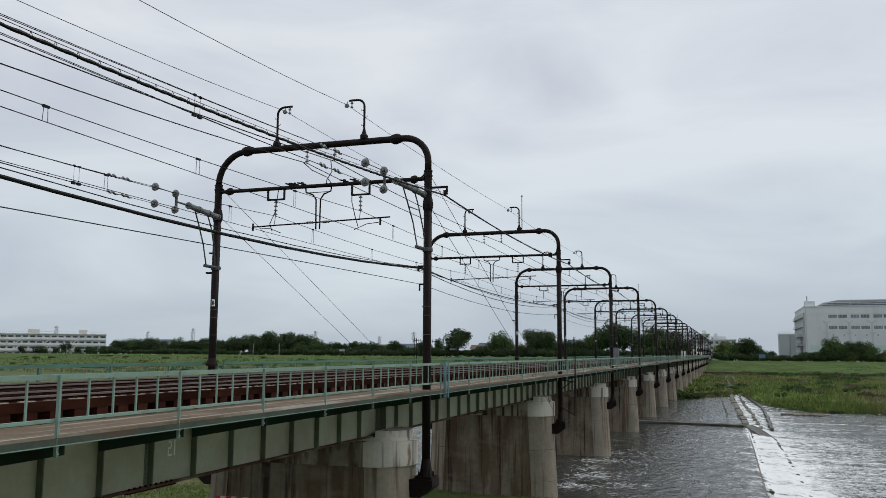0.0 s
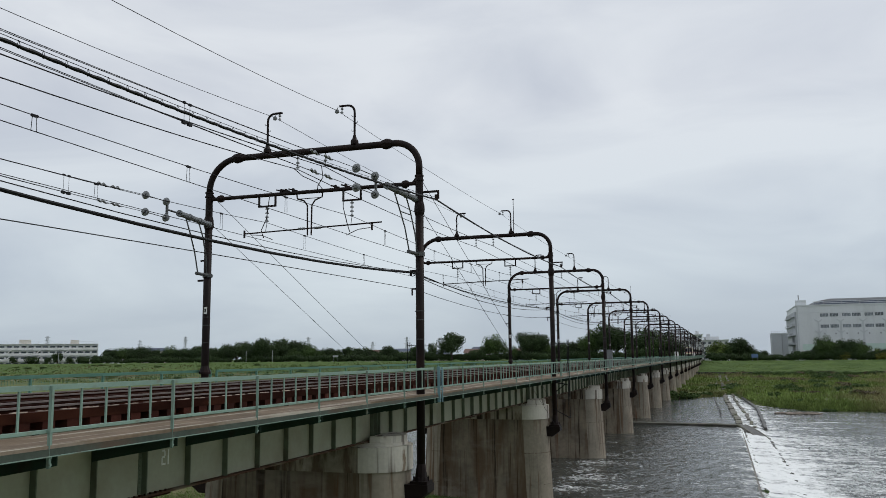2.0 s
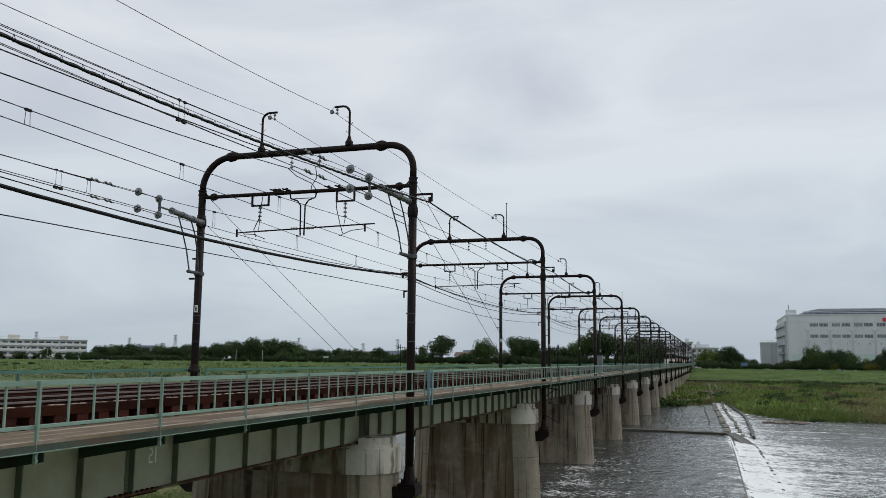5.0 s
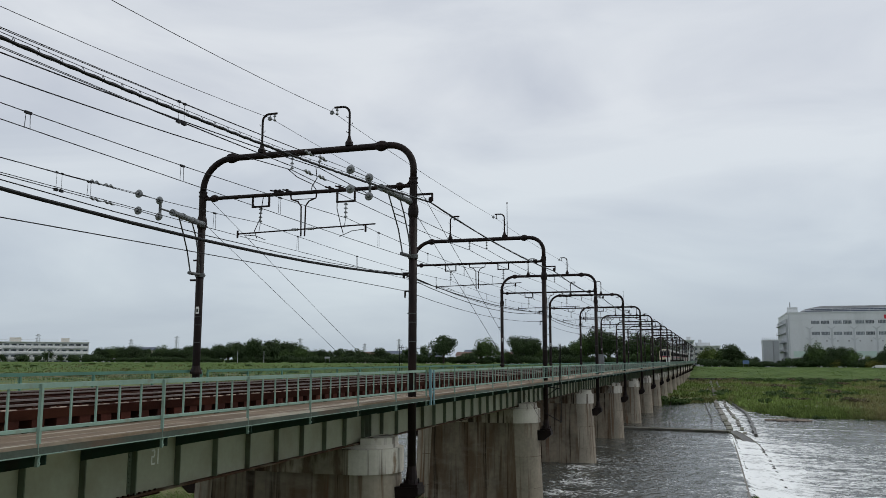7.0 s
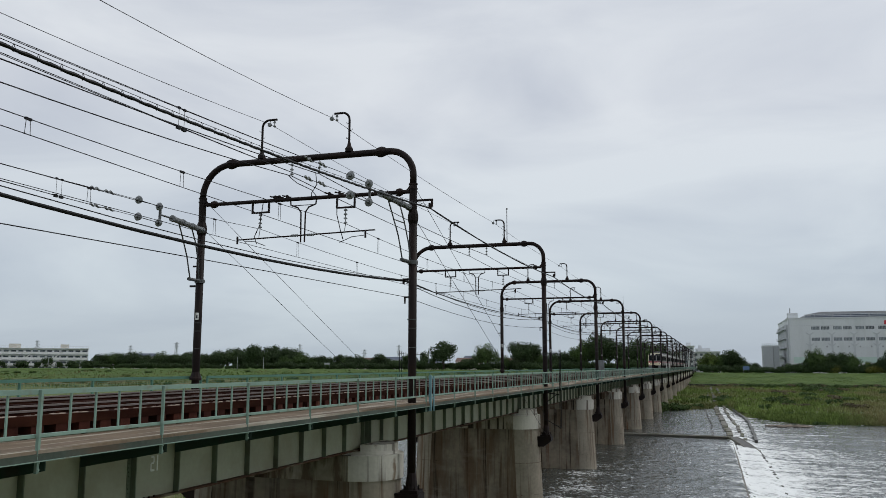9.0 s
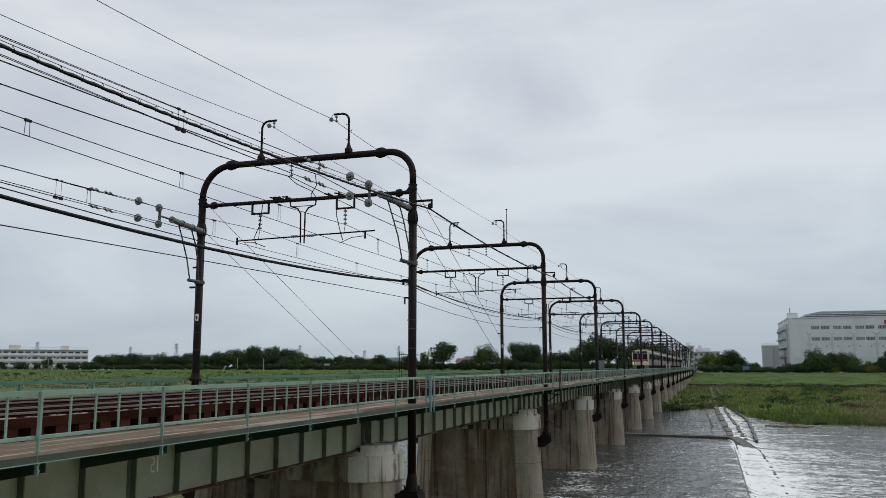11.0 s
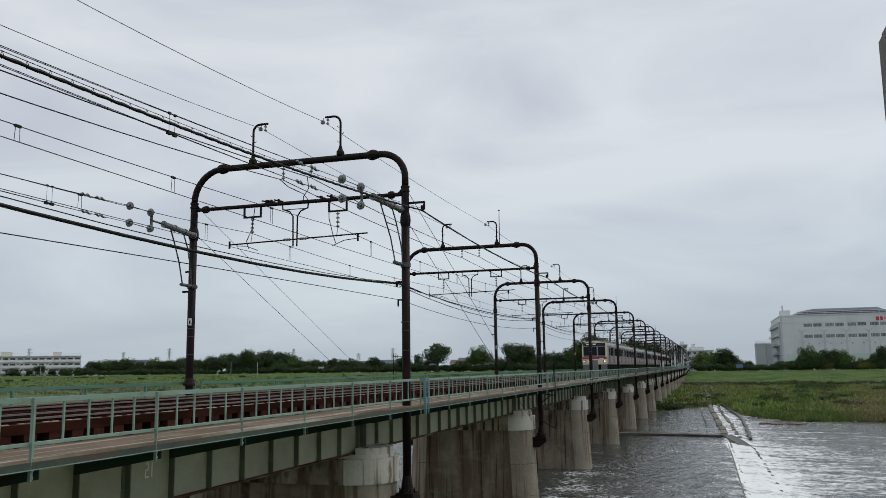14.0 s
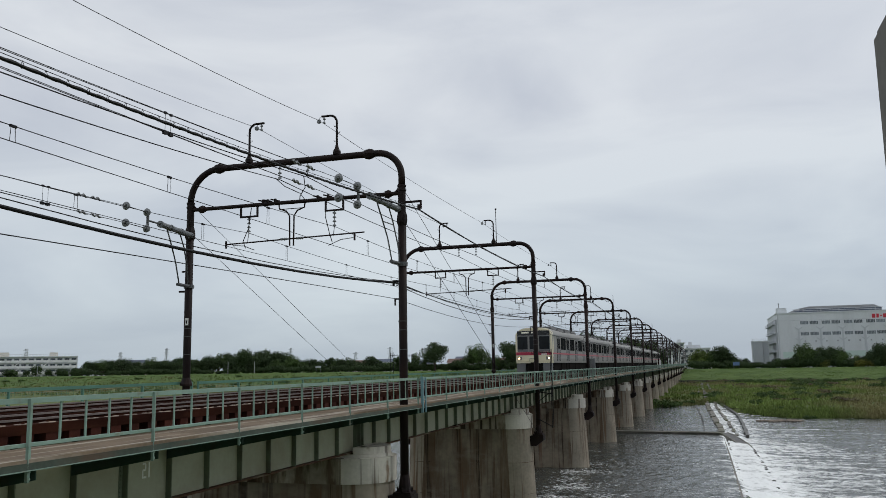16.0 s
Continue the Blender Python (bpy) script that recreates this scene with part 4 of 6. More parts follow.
# tall thin rods on some portals
rod = tagged(part("lightning_rod", piped([(0, 0, 0), (0, 0, 2.1), (0, 0, 2.12), (0, 0, 2.17)], [0.03, 0.02, 0.07, 0.05], 6), M_POST), "thin upright rod on a gantry beam", "lightning rod", "rods on the gantries")
rod.location = (-11.98, GANTRY_Y[2], BEAM + 0.115)
for i in (5, 9, 14):
    copy_thing(rod, pose(-11.98, GANTRY_Y[i], BEAM + 0.115))

# jumper cables and clamps around the first portal's lower beam
for i, pts in enumerate((((-13.31, 26.4, 15.5), (-13.2, 26.3, 15.05), (-13.5, 26.5, 14.8), (-13.6, 26.68, 14.7)), ((-14.43, 26.4, 15.5), (-14.0, 26.3, 15.15), (-13.5, 26.5, 14.9), (-13.4, 26.68, 14.7)), ((-12.45, 26.4, 14.55), (-12.4, 26.3, 13.9), (-12.2, 26.2, 13.3), (-12.1, 26.2, 13.0)),
                         ((-15.4, 26.4, 14.5), (-15.45, 26.3, 13.7), (-15.6, 26.2, 13.25), (-15.5, 26.2, 12.98)))):
    tagged(part("jumper_cable", piped(pts, 0.016, 5), M_CABLE), "short black jumper cable hanging at the gantry", "cable", "overhead wires")
for x in (-15.1, -14.9, -14.6, -12.9, -12.5):
    bm = piped([(-0.12, -0.14, 0.06), (0.1, 0.12, 0.03)], 0.03, 6)
    box(bm, -0.03, 0.03, -0.05, 0.05, -0.08, 0.1)
    cl = tagged(part("beam_clamp", bm, M_POST), "dark clamp bolted on the lower gantry beam", "clamp", "overhead fittings")
    cl.location = (x, GANTRY_Y[1], LOWER + 0.072)


# slim ladder frames fixed to the second portal
def build_frame(x, y, s):
    f = thing("guard_frame", x, y, 5.0, "thin black steel guard frame with spiked bar beside the gantry post", "guard frame", "guard frames")
    r = part("rod", piped([(0, 0, 0.05), (0, 0, 4.6)], 0.022, 6), M_CABLE, f)
    again(r, f, 0.0, 0.42)
    for a, b, r_ in (((0, 0, 0.12), (-s * 1.0, 0.6, 0.55), 0.03), ((0, 0, 2.0), (-s * 1.0, 0.6, 2.1), 0.03), ((-s * 1.0, 0.6, 1.45), (-s * 0.2, 0.1, 2.0), 0.025), ((0, 0, 0.12), (0, 0.42, 0.12), 0.02)):
        part("brace", piped([a, b], r_, 6), M_CABLE, f)
    bm = piped([(0.05 * s, 0, 4.4), (-s * 1.25, 0.8, 4.36)], 0.018, 5)
    for i in range(11):
        u = i / 10
        pipe(bm, [(0.05 * s - s * 1.3 * u, 0.8 * u, 4.28), (0.05 * s - s * 1.3 * u, 0.8 * u, 4.5)], 0.012, 4)
    part("spiked_bar", bm, M_CABLE, f)


build_frame(-8.62, 48.9, 1)
build_frame(-18.75, 49.3, -1)


# ---- weir, training wall and stones ----
M_WEIR = mat("wet_weir_concrete", (0.135, 0.122, 0.10), 0.6, 0, 0.3, 0.6, 9, (0.06, 0.07, 0.035), 0.7, (0.8, 0.3, 1), (0.5, 0.65))
M_STONE = mat("dark_wet_stone", (0.075, 0.072, 0.062), 0.5, 0, 0.3, 2, 20, per_object=0.4)
M_PALESTONE = mat("pale_dry_concrete", (0.18, 0.17, 0.148), 0.85, 0, 0.25, 0.8, 9, (0.10, 0.11, 0.05), 0.7, (0.5, 0.2, 1), (0.5, 0.62))


def strip(bm, line, width, z0, z1, lean=0.0):
    """A low wall along a line of (x, y)."""
    rows = []
    for i, (x, y) in enumerate(line):
        a, b = Vector(line[max(i - 1, 0)]), Vector(line[min(i + 1, len(line) - 1)])
        d = (b - a).normalized()
        nrm = Vector((d.y, -d.x)) * width / 2
        rows.append([bm.verts.new((x + s * nrm.x + (lean * s if z == z0 else 0), y + s * nrm.y, z)) for s, z in ((-1, z0), (1, z0), (1, z1), (-1, z1))])
    for a, b in zip(rows, rows[1:]):
        for i in range(4):
            j = (i + 1) % 4
            bm.faces.new((a[i], a[j], b[j], b[i]))
    bm.faces.new(rows[0]), bm.faces.new(rows[-1][::-1])
    return bm


def rock(seed, r):
    rnd = random.Random(seed)
    bm = bmesh.new()
    bmesh.ops.create_icosphere(bm, subdivisions=1, radius=r)
    for v in bm.verts:
        v.co *= rnd.uniform(0.72, 1.15)
        v.co.z *= 0.7
    return bm


weir = thing("weir", 1.8, 56, -1.4, "low concrete weir with rows of dark stones under falling water", "weir", "", "structure")
ox, oy, oz = 1.8, 56, -1.4
part("sill", strip(bmesh.new(), [(crest_x(y) - ox - 0.12, y - oy) for y in range(46, 108, 4)], 0.30, 0.2, 1.34), M_WEIR, weir, "wet concrete sill under the water")
rnd = random.Random(5)
slab = part("slab", boxed(-0.36, 0.36, -1.2, 1.2, -0.5, 0.0), M_PALESTONE, weir, "pale broken concrete slab")
slab.location = (crest_x(112.5) - ox, 112.5 - oy, 1.58)
for off, y_a, y_b, top, gap, wide in ((0.0, 115, 204, 1.58, 0.12, 1.0), (1.75, 112, 204, 1.26, 0.3, 0.6), (0.2, 204, 330, 2.42, 0.25, 1.0), (2.2, 215, 330, 2.40, 0.4, 0.8), (-1.2, 230, 320, 2.35, 0.6, 0.6)):
    y = y_a
    while y < y_b:
        if rnd.random() > gap:
            o = again(slab, weir, crest_x(y) - ox + off + rnd.uniform(-0.15, 0.15), y - oy, top + rnd.uniform(-0.12, 0.05))
            o.scale = (wide, 1, 1)
            o.rotation_euler = (rnd.uniform(-0.02, 0.02), rnd.uniform(-0.08, 0.08), rnd.uniform(-0.05, 0.05))
        y += 2.5
part("outer_ridge", strip(bmesh.new(), [(crest_x(y) - ox + spline(y, [(110, 3.0), (155, 4.4), (220, 2.7), (300, 2.2)]) + rnd.uniform(-0.12, 0.12), y - oy) for y in range(111, 206, 2)], 0.35, 0.3, 1.12), M_STONE, weir, "dark stone edging")
rnd = random.Random(5)
stones = [part("stone", rock(i, 0.18), M_STONE, weir) for i in range(4)]
for i, s in enumerate(stones):
    s.location = (0.25, i * 1.1, 1.10)
for i in range(4, 46):
    y = 54 + i * 1.12
    again(stones[i % 4], weir, crest_x(y) - ox + 0.25 + rnd.uniform(-0.06, 0.06), y - oy, 1.08 + rnd.uniform(-0.05, 0.06))
for i in range(40):
    y = 55 + i * 1.25 + rnd.uniform(-0.2, 0.2)
    again(stones[i % 4], weir, crest_x(y) - ox + 2.65 + rnd.uniform(-0.1, 0.1), y - oy, 0.80 + rnd.uniform(-0.14, 0.06))
for i in range(60):
    y = 112 + i * 1.6 + rnd.uniform(-0.4, 0.4)
    again(stones[i % 4], weir, crest_x(y) - ox - 2.0 + rnd.uniform(-0.15, 0.15), y - oy, 1.38 + rnd.uniform(-0.08, 0.06))

wall_line = [(-12.4, 110.2), (-6.0, 109.4), (1.7, 108.2)]
tw_ = part("training_wall", strip(bmesh.new(), wall_line, 1.2, -1.4, 0.14), M_WEIR)
tagged(tw_, "low grey concrete wall crossing the river to the weir", "river wall", "", "structure")
lip = part("coping", strip(bmesh.new(), wall_line, 1.45, 0.142, 0.22), M_WEIR, tw_)
for e in (-0.64, 0.64):
    part("coping_edge", strip(bmesh.new(), [(x + 0.155 * e * (i > 1), y + e) for i, (x, y) in enumerate(wall_line)], 0.14, 0.222, 0.26), M_PALESTONE, tw_, "worn pale edge")
# the wall turns downstream and slopes under the white water
run = [(1.70, 108.2, 0.22), (2.25, 106.4, 0.10), (3.0, 103.4, -0.14), (3.55, 100.8, -0.38), (3.9, 99.2, -0.58)]
for nm, off, wd, lift, mt in (("spur", 0.0, 1.1, 0.0, M_STONE), ("spur_edge", 0.50, 0.13, 0.035, M_PALESTONE), ("spur_edge", -0.50, 0.13, 0.035, M_PALESTONE)):
    bm, rows = bmesh.new(), []
    for x, y, z in run:
        rows.append([bm.verts.new((x + off + sx * wd / 2, y + 0.3 * (off + sx * wd / 2), zz)) for sx, zz in ((-1, -1.4), (1, -1.4), (1, z + lift), (-1, z + lift))])
    for a, b in zip(rows, rows[1:]):
        for i in range(4):
            bm.faces.new((a[i], a[(i + 1) % 4], b[(i + 1) % 4], b[i]))
    bm.faces.new(rows[0]), bm.faces.new(rows[-1][::-1])
    part(nm, bm, mt, tw_, "dark sloping spur of the wall" if nm == "spur" else "worn pale edge")

bm = bmesh.new()
for i in range(70):
    a, r = rnd.uniform(0, 6.28), math.sqrt(rnd.random())
    c = Vector((10.9 + 3.2 * r * math.cos(a), 143.5 + 2.2 * r * math.sin(a), -0.66))
    m0 = bmesh.ops.create_icosphere(bm, subdivisions=1, radius=rnd.uniform(0.15, 0.45))
    for v in m0["verts"]:
        v.co = Vector((v.co.x * 1.5, v.co.y, v.co.z * 0.45)) * rnd.uniform(0.8, 1.1) + c
gb = tagged(part("gravel_bar", bm, mat("brown_gravel", (0.17, 0.14, 0.11), 0.9, 0, 0.3, 1, 9, per_island=0.3)), "flat brown gravel bar lying in the shallow water", "gravel bar", "", "stuff")

# ---- plants ----
M_LEAF = [mat("tree_leaves_%s" % k, c, 0.75, 0, 0.3, 0.12, 1.5, bump=0, per_island=0.45, spec=0.25) for k, c in
          (("dark", (0.036, 0.062, 0.020)), ("mid", (0.056, 0.095, 0.025)), ("light", (0.105, 0.150, 0.034)), ("yellow", (0.15, 0.15, 0.03)), ("dry", (0.105, 0.085, 0.048)))]
M_BARK = mat("grey_brown_bark", (0.07, 0.055, 0.045), 0.9, 0, 0.3, 1, 8)


def leaf_quads(bm, lobes, count, size, rnd):
    for _ in range(count):
        c, r = lobes[rnd.randrange(len(lobes))]
        v = Vector((rnd.gauss(0, 1), rnd.gauss(0, 1), rnd.gauss(0, 1))).normalized() * (rnd.random() ** 0.35)
        p = Vector(c) + Vector((v.x * r[0], v.y * r[1], v.z * r[2]))
        n = (v + Vector((rnd.gauss(0, 0.6), rnd.gauss(0, 0.6), rnd.gauss(0, 0.6) + 0.3))).normalized()
        u = n.orthogonal().normalized()
        w = n.cross(u)
        s = size * rnd.uniform(0.6, 1.4)
        a = rnd.uniform(0, 6.28)
        u, w = u * math.cos(a) + w * math.sin(a), w * math.cos(a) - u * math.sin(a)
        q = [bm.verts.new(p + u * s * i + w * s * j + n * s * k) for i, j, k in ((-0.6, -0.3, 0), (0.2, -0.55, 0.1), (0.65, 0.15, 0), (-0.1, 0.6, 0.12))]
        bm.faces.new(q)


def build_tree(seed, h, w, base, leaf, lobes_n, count, label, size=0.5, group="trees along the levee"):
    """h: height, w: half width of the crown, base: height of its underside."""
    rnd = random.Random(seed)
    t = thing("tree", 0, 0, 0, label, "tree", group)
    bm = piped([(0, 0, -0.6), (0.05 * w, 0, base * 0.6), (0, 0.04 * w, base), (0.08 * w, 0, h * 0.62)], [0.045 * w + 0.12, 0.04 * w + 0.09, 0.03 * w + 0.08, 0.03], 7)
    lobes = []
    for i in range(lobes_n):
        a = 6.28 * i / lobes_n + rnd.uniform(-0.4, 0.4)
        k = rnd.uniform(0.35, 0.68)
        zc = rnd.uniform(base + 0.18 * (h - base), h - 0.26 * (h - base))
        c = (w * k * math.cos(a), w * k * math.sin(a), zc)
        s = rnd.uniform(0.36, 0.52)
        lobes.append((c, (w * s, w * s, (h - base) * s * 0.62)))
        pipe(bm, [(0, 0, base * rnd.uniform(0.7, 1.1)), (c[0] * 0.5, c[1] * 0.5, (base + zc) * 0.52), c], [0.016 * w + 0.05, 0.012 * w + 0.03, 0.02], 5)
    lobes.append(((0, 0, h - 0.3 * (h - base)), (w * 0.45, w * 0.45, (h - base) * 0.3)))
    lobes.append(((0, 0, base + 0.42 * (h - base)), (w * 0.6, w * 0.6, (h - base) * 0.32)))
    part("trunk", bm, M_BARK, t)
    bm = bmesh.new()
    leaf_quads(bm, lobes, count, size, rnd)
    part("crown", bm, M_LEAF[leaf], t)
    return t


def build_bush(seed, h, w, leaf, count, label, size=0.4, name="hedge_bush"):
    rnd = random.Random(seed)
    t = thing(name, 0, 0, 0, label, "shrub", "shrubs on the banks" if name == "shrub" else "bushes along the levee")
    bm = bmesh.new()
    lobes = []
    for i in range(6):
        a = rnd.uniform(0, 6.28)
        c = (w * 0.5 * math.cos(a), w * 0.5 * math.sin(a), h * rnd.uniform(0.3, 0.62))
        lobes.append((c, (w * 0.5, w * 0.5, h * 0.38)))
        pipe(bm, [(0, 0, -0.2), (c[0] * 0.6, c[1] * 0.6, c[2])], [0.06, 0.02], 5)
    part("stems", bm, M_BARK, t)
    bm = bmesh.new()
    leaf_quads(bm, lobes, count, size, rnd)
    part("foliage", bm, M_LEAF[leaf], t)
    return t


def put(t, x, y, s=1.0, sz=1.0, turn=0.0, first=False, z=None):
    m = pose(x, y, ground_z(x, y) - 0.05 if z is None else z, 0, 0, turn) @ Matrix.Diagonal((s, s, s * sz, 1))
    if first:
        t.matrix_basis = m
        return t
    return copy_thing(t, m)


def at(az, y):
    return math.tan(radians(az)) * y


# one of each kind, first used where it stands out
ROUND = build_tree(1, 16.5, 8.2, 4.2, 0, 12, 5400, "broad round-crowned dark green tree on the levee", 0.5)
put(ROUND, at(-17.85, 452), 452, 1.0, 1.0, 20, True)
OPEN = build_tree(2, 15.5, 7.4, 2.5, 1, 11, 4200, "loose mid-green tree with gaps in its crown", 0.48)
put(OPEN, at(-14.8, 456), 456, 1.0, 1.0, 0, True)
DENSE = build_tree(3, 13.0, 6.4, 0.8, 0, 11, 3600, "dense dark green tree in the belt beyond the levee", 0.46)
put(DENSE, at(-33, 466), 466, 1.0, 1.0, 0, True)
TALL = build_tree(4, 12.0, 3.0, 1.5, 1, 6, 1100, "slim upright green tree beyond the levee", 0.5)
put(TALL, at(-19.1, 458), 458, 0.95, 1.0, 0, True)
LIGHT = build_tree(5, 11.0, 4.2, 1.0, 2, 8, 1500, "light green feathery tree at the end of the bridge", 0.5)
put(LIGHT, at(-0.35, 462), 462, 1.0, 1.0, 0, True)
BUSH = build_bush(6, 4.5, 4.5, 0, 1700, "dark green shrub in the hedge on the levee")
put(BUSH, at(2.2, 460), 460, 0.9, 1.0, 0, True)
SHRUB = build_bush(7, 2.2, 2.4, 1, 700, "green riverside shrub on the flood plain", 0.26, "shrub")
put(SHRUB, -8.8, 172.5, 1.0, 0.9, 0, True)
DRY = build_bush(9, 2.0, 2.6, 4, 700, "dry brown scrub at the foot of the levee", 0.26, "shrub")
put(DRY, 29, 343, 1.0, 0.8, 0, True)
YELLOW = build_bush(8, 5.0, 5.0, 3, 900, "yellowish green shrub in front of the factory")
put(YELLOW, at(9.6, 461), 461, 1.1, 1.0, 0, True)

rnd = random.Random(11)
# tree belt beyond the levee, upstream side
az = -47.5
while az < -19.6:
    y = rnd.uniform(458, 478)
    top = spline(az, [(-47, 6.5), (-41, 7.0), (-39.2, 10.5), (-37.5, 9.5), (-36, 12.0), (-34.5, 12.2), (-33, 11.0), (-31, 12.6), (-29.3, 13.6), (-28.2, 11.5), (-26.5, 10.0), (-25, 8.0), (-22, 8.0), (-19.6, 7.5)]) * rnd.uniform(0.74, 1.28)
    kind = rnd.choice((DENSE, DENSE, OPEN, ROUND)) if top > 8 else rnd.choice((DENSE, BUSH))
    full = {DENSE: 13.0, OPEN: 15.5, ROUND: 16.5, BUSH: 4.5}[kind]
    s = top / full
    put(kind, at(az, y), y, s, 1.0, rnd.uniform(0, 360))
    az += rnd.uniform(0.22, 0.42) if az > -41 else rnd.uniform(0.5, 1.1)
az = -40.6
while az < 11.5:
    if not -2.6 < az < -0.9:
        y = rnd.uniform(450, 456) if az < 0.4 else rnd.uniform(459, 463)
        h = spline(az, [(-41, 1.1), (-20, 1.2), (-10, 1.4), (-3, 1.3), (0, 1.2), (1.5, 1.1), (4.5, 1.25), (5.5, 1.4), (6.2, 2.5), (8.0, 2.4), (8.5, 1.45), (9.2, 1.45), (9.7, 2.5), (11, 2.6)])
        if h > 1.5:
            put(rnd.choice((DENSE, DENSE, OPEN)), at(az, y), y, h * 0.36 * rnd.uniform(0.7, 1.15), 1.0, rnd.uniform(0, 360))
        put(YELLOW if az > 6 and rnd.random() < 0.2 else BUSH, at(az, y), y, min(h, 1.4) * rnd.uniform(0.6, 1.2), rnd.uniform(0.8, 1.15), rnd.uniform(0, 360))
    az += rnd.uniform(0.36, 0.62)
for a, y, kind, s in ((-12.6, 455, ROUND, 0.98), (-10.4, 462, DENSE, 0.85), (-9.6, 468, DENSE, 0.9), (-11.4, 460, OPEN, 0.7), (-8.3, 455, OPEN, 1.1), (-7.5, 458, ROUND, 1.22), (-6.7, 462, ROUND, 1.1), (-5.6, 458, DENSE, 1.05),
                      (-4.9, 459, ROUND, 1.05), (-4.2, 456, OPEN, 1.05), (-9.0, 470, DENSE, 1.0), (-11.9, 458, ROUND, 0.9), (-3.7, 458, ROUND, 0.92), (-2.9, 462, DENSE, 0.9), (-15.3, 462, OPEN, 0.85), (-18.6, 456, TALL, 0.7), (-20.1, 470, DENSE, 0.6), (-16.6, 470, DENSE, 0.45),
                      (-0.05, 458, LIGHT, 0.9), (0.3, 456, TALL, 0.8), (0.95, 468, ROUND, 0.78), (0.6, 470, DENSE, 0.85), (1.4, 472, DENSE, 0.78), (1.9, 480, DENSE, 0.55), (2.5, 490, DENSE, 0.5), (-0.7, 470, LIGHT, 0.8),
                      (-13.6, 452, OPEN, 0.55), (10.4, 462, LIGHT, 0.8), (8.9, 466, LIGHT, 0.6)):
    put(kind, at(a, y), y, s, 1.0, rnd.uniform(0, 360))
for x, y, s in ((-10.6, 173.5, 0.9), (-7.2, 174.5, 0.8), (-12.5, 174, 1.0), (-5.6, 178, 0.6), (-3.6, 182, 0.55), (-0.6, 181, 0.6), (-1.0, 168, 0.35), (1.6, 198, 0.9), (0.6, 205, 0.8), (2.6, 192, 0.6), (2.2, 210, 1.0), (-2.6, 212, 0.7),
                (12, 158, 0.4), (16, 150, 0.5), (22, 148, 0.5), (30, 150, 0.6), (9.0, 176, 0.6), (14, 190, 0.8), (24, 178, 0.7), (7.5, 158, 0.35), (11, 147, 0.3), (18.5, 141, 0.35), (27, 140, 0.4), (34, 138, 0.4), (-14, 180, 0.9), (-17, 176, 0.9), (1.3, 150, 0.22), (2.2, 158, 0.28), (0.7, 163, 0.3), (2.6, 170, 0.4), (1.0, 176, 0.42), (3.1, 181, 0.4), (1.9, 187, 0.5), (0.2, 190, 0.5), (-6.0, 160, 0.2), (-4.6, 161, 0.16)):
    put(SHRUB, x, y, s, 1.0, rnd.uniform(0, 360))
for _ in range(130):
    x = rnd.uniform(6, 95)
    y = rnd.uniform(330, 350) if rnd.random() < 0.6 else rnd.uniform(190, 360)
    put(SHRUB, x, y, rnd.uniform(0.5, 1.3), 0.8, rnd.uniform(0, 360))
for _ in range(90):
    x, y = (rnd.uniform(-6, 98), rnd.uniform(336, 349)) if rnd.random() < 0.6 else (rnd.uniform(4, 70), rnd.uniform(175, 340))
    put(DRY, x, y, rnd.uniform(0.5, 1.2), rnd.uniform(0.6, 0.9), rnd.uniform(0, 360))
for x, y, k in ((50, 362, 0.5), (55, 366, 0.6), (61, 360, 0.5), (66, 365, 0.65), (70, 361, 0.6), (74, 368, 0.7), (79, 363, 0.75), (84, 367, 0.7), (88, 362, 0.7), (93, 366, 0.8), (36, 372, 0.4), (29, 374, 0.35), (43, 370, 0.42), (72, 352, 0.4), (90, 350, 0.5), (22, 372, 0.32)):
    put(BUSH, x * 0.92, y - 28, k * 0.8, 0.85, rnd.uniform(0, 360))
for _ in range(110):
    a = rnd.uniform(-46, -16)
    y = rnd.uniform(300, 425)
    put(SHRUB, at(a, y), y, rnd.uniform(0.4, 1.1), 0.7, rnd.uniform(0, 360))


weed = put(SHRUB, 2.15, 59.0, 0.16, 1.0, 40, z=-0.3)
tagged(weed, "small green weed growing on the weir", "plant")


def blades(name, count, region, h0, h1, material, label, half=0.16):
    rnd = random.Random(name)
    verts, faces = [], []
    while len(faces) < count:
        x, y = region(rnd)
        z = ground_z(x, y) - 0.05
        tall = rnd.uniform(h0, h1) * (0.6 + 0.8 * max(0.0, noise.noise(Vector((x * 0.07, y * 0.07, 9))) + 0.4))
        for _ in range(4):
            a = rnd.uniform(0, 6.28)
            bx, by = x + rnd.uniform(-0.35, 0.35), y + rnd.uniform(-0.35, 0.35)
            dx, dy = math.cos(a) * half, math.sin(a) * half
            k = len(verts)
            verts += [(bx - dx, by - dy, z), (bx + dx, by + dy, z), (bx + rnd.uniform(-0.3, 0.3), by + rnd.uniform(-0.3, 0.3), z + tall * rnd.uniform(0.6, 1.1))]
            faces.append((k, k + 1, k + 2))
    me = bpy.data.meshes.new(name)
    me.from_pydata(verts, [], faces)
    me.materials.append(material)
    return tagged(new(name, me), label, "grass", "", "stuff")


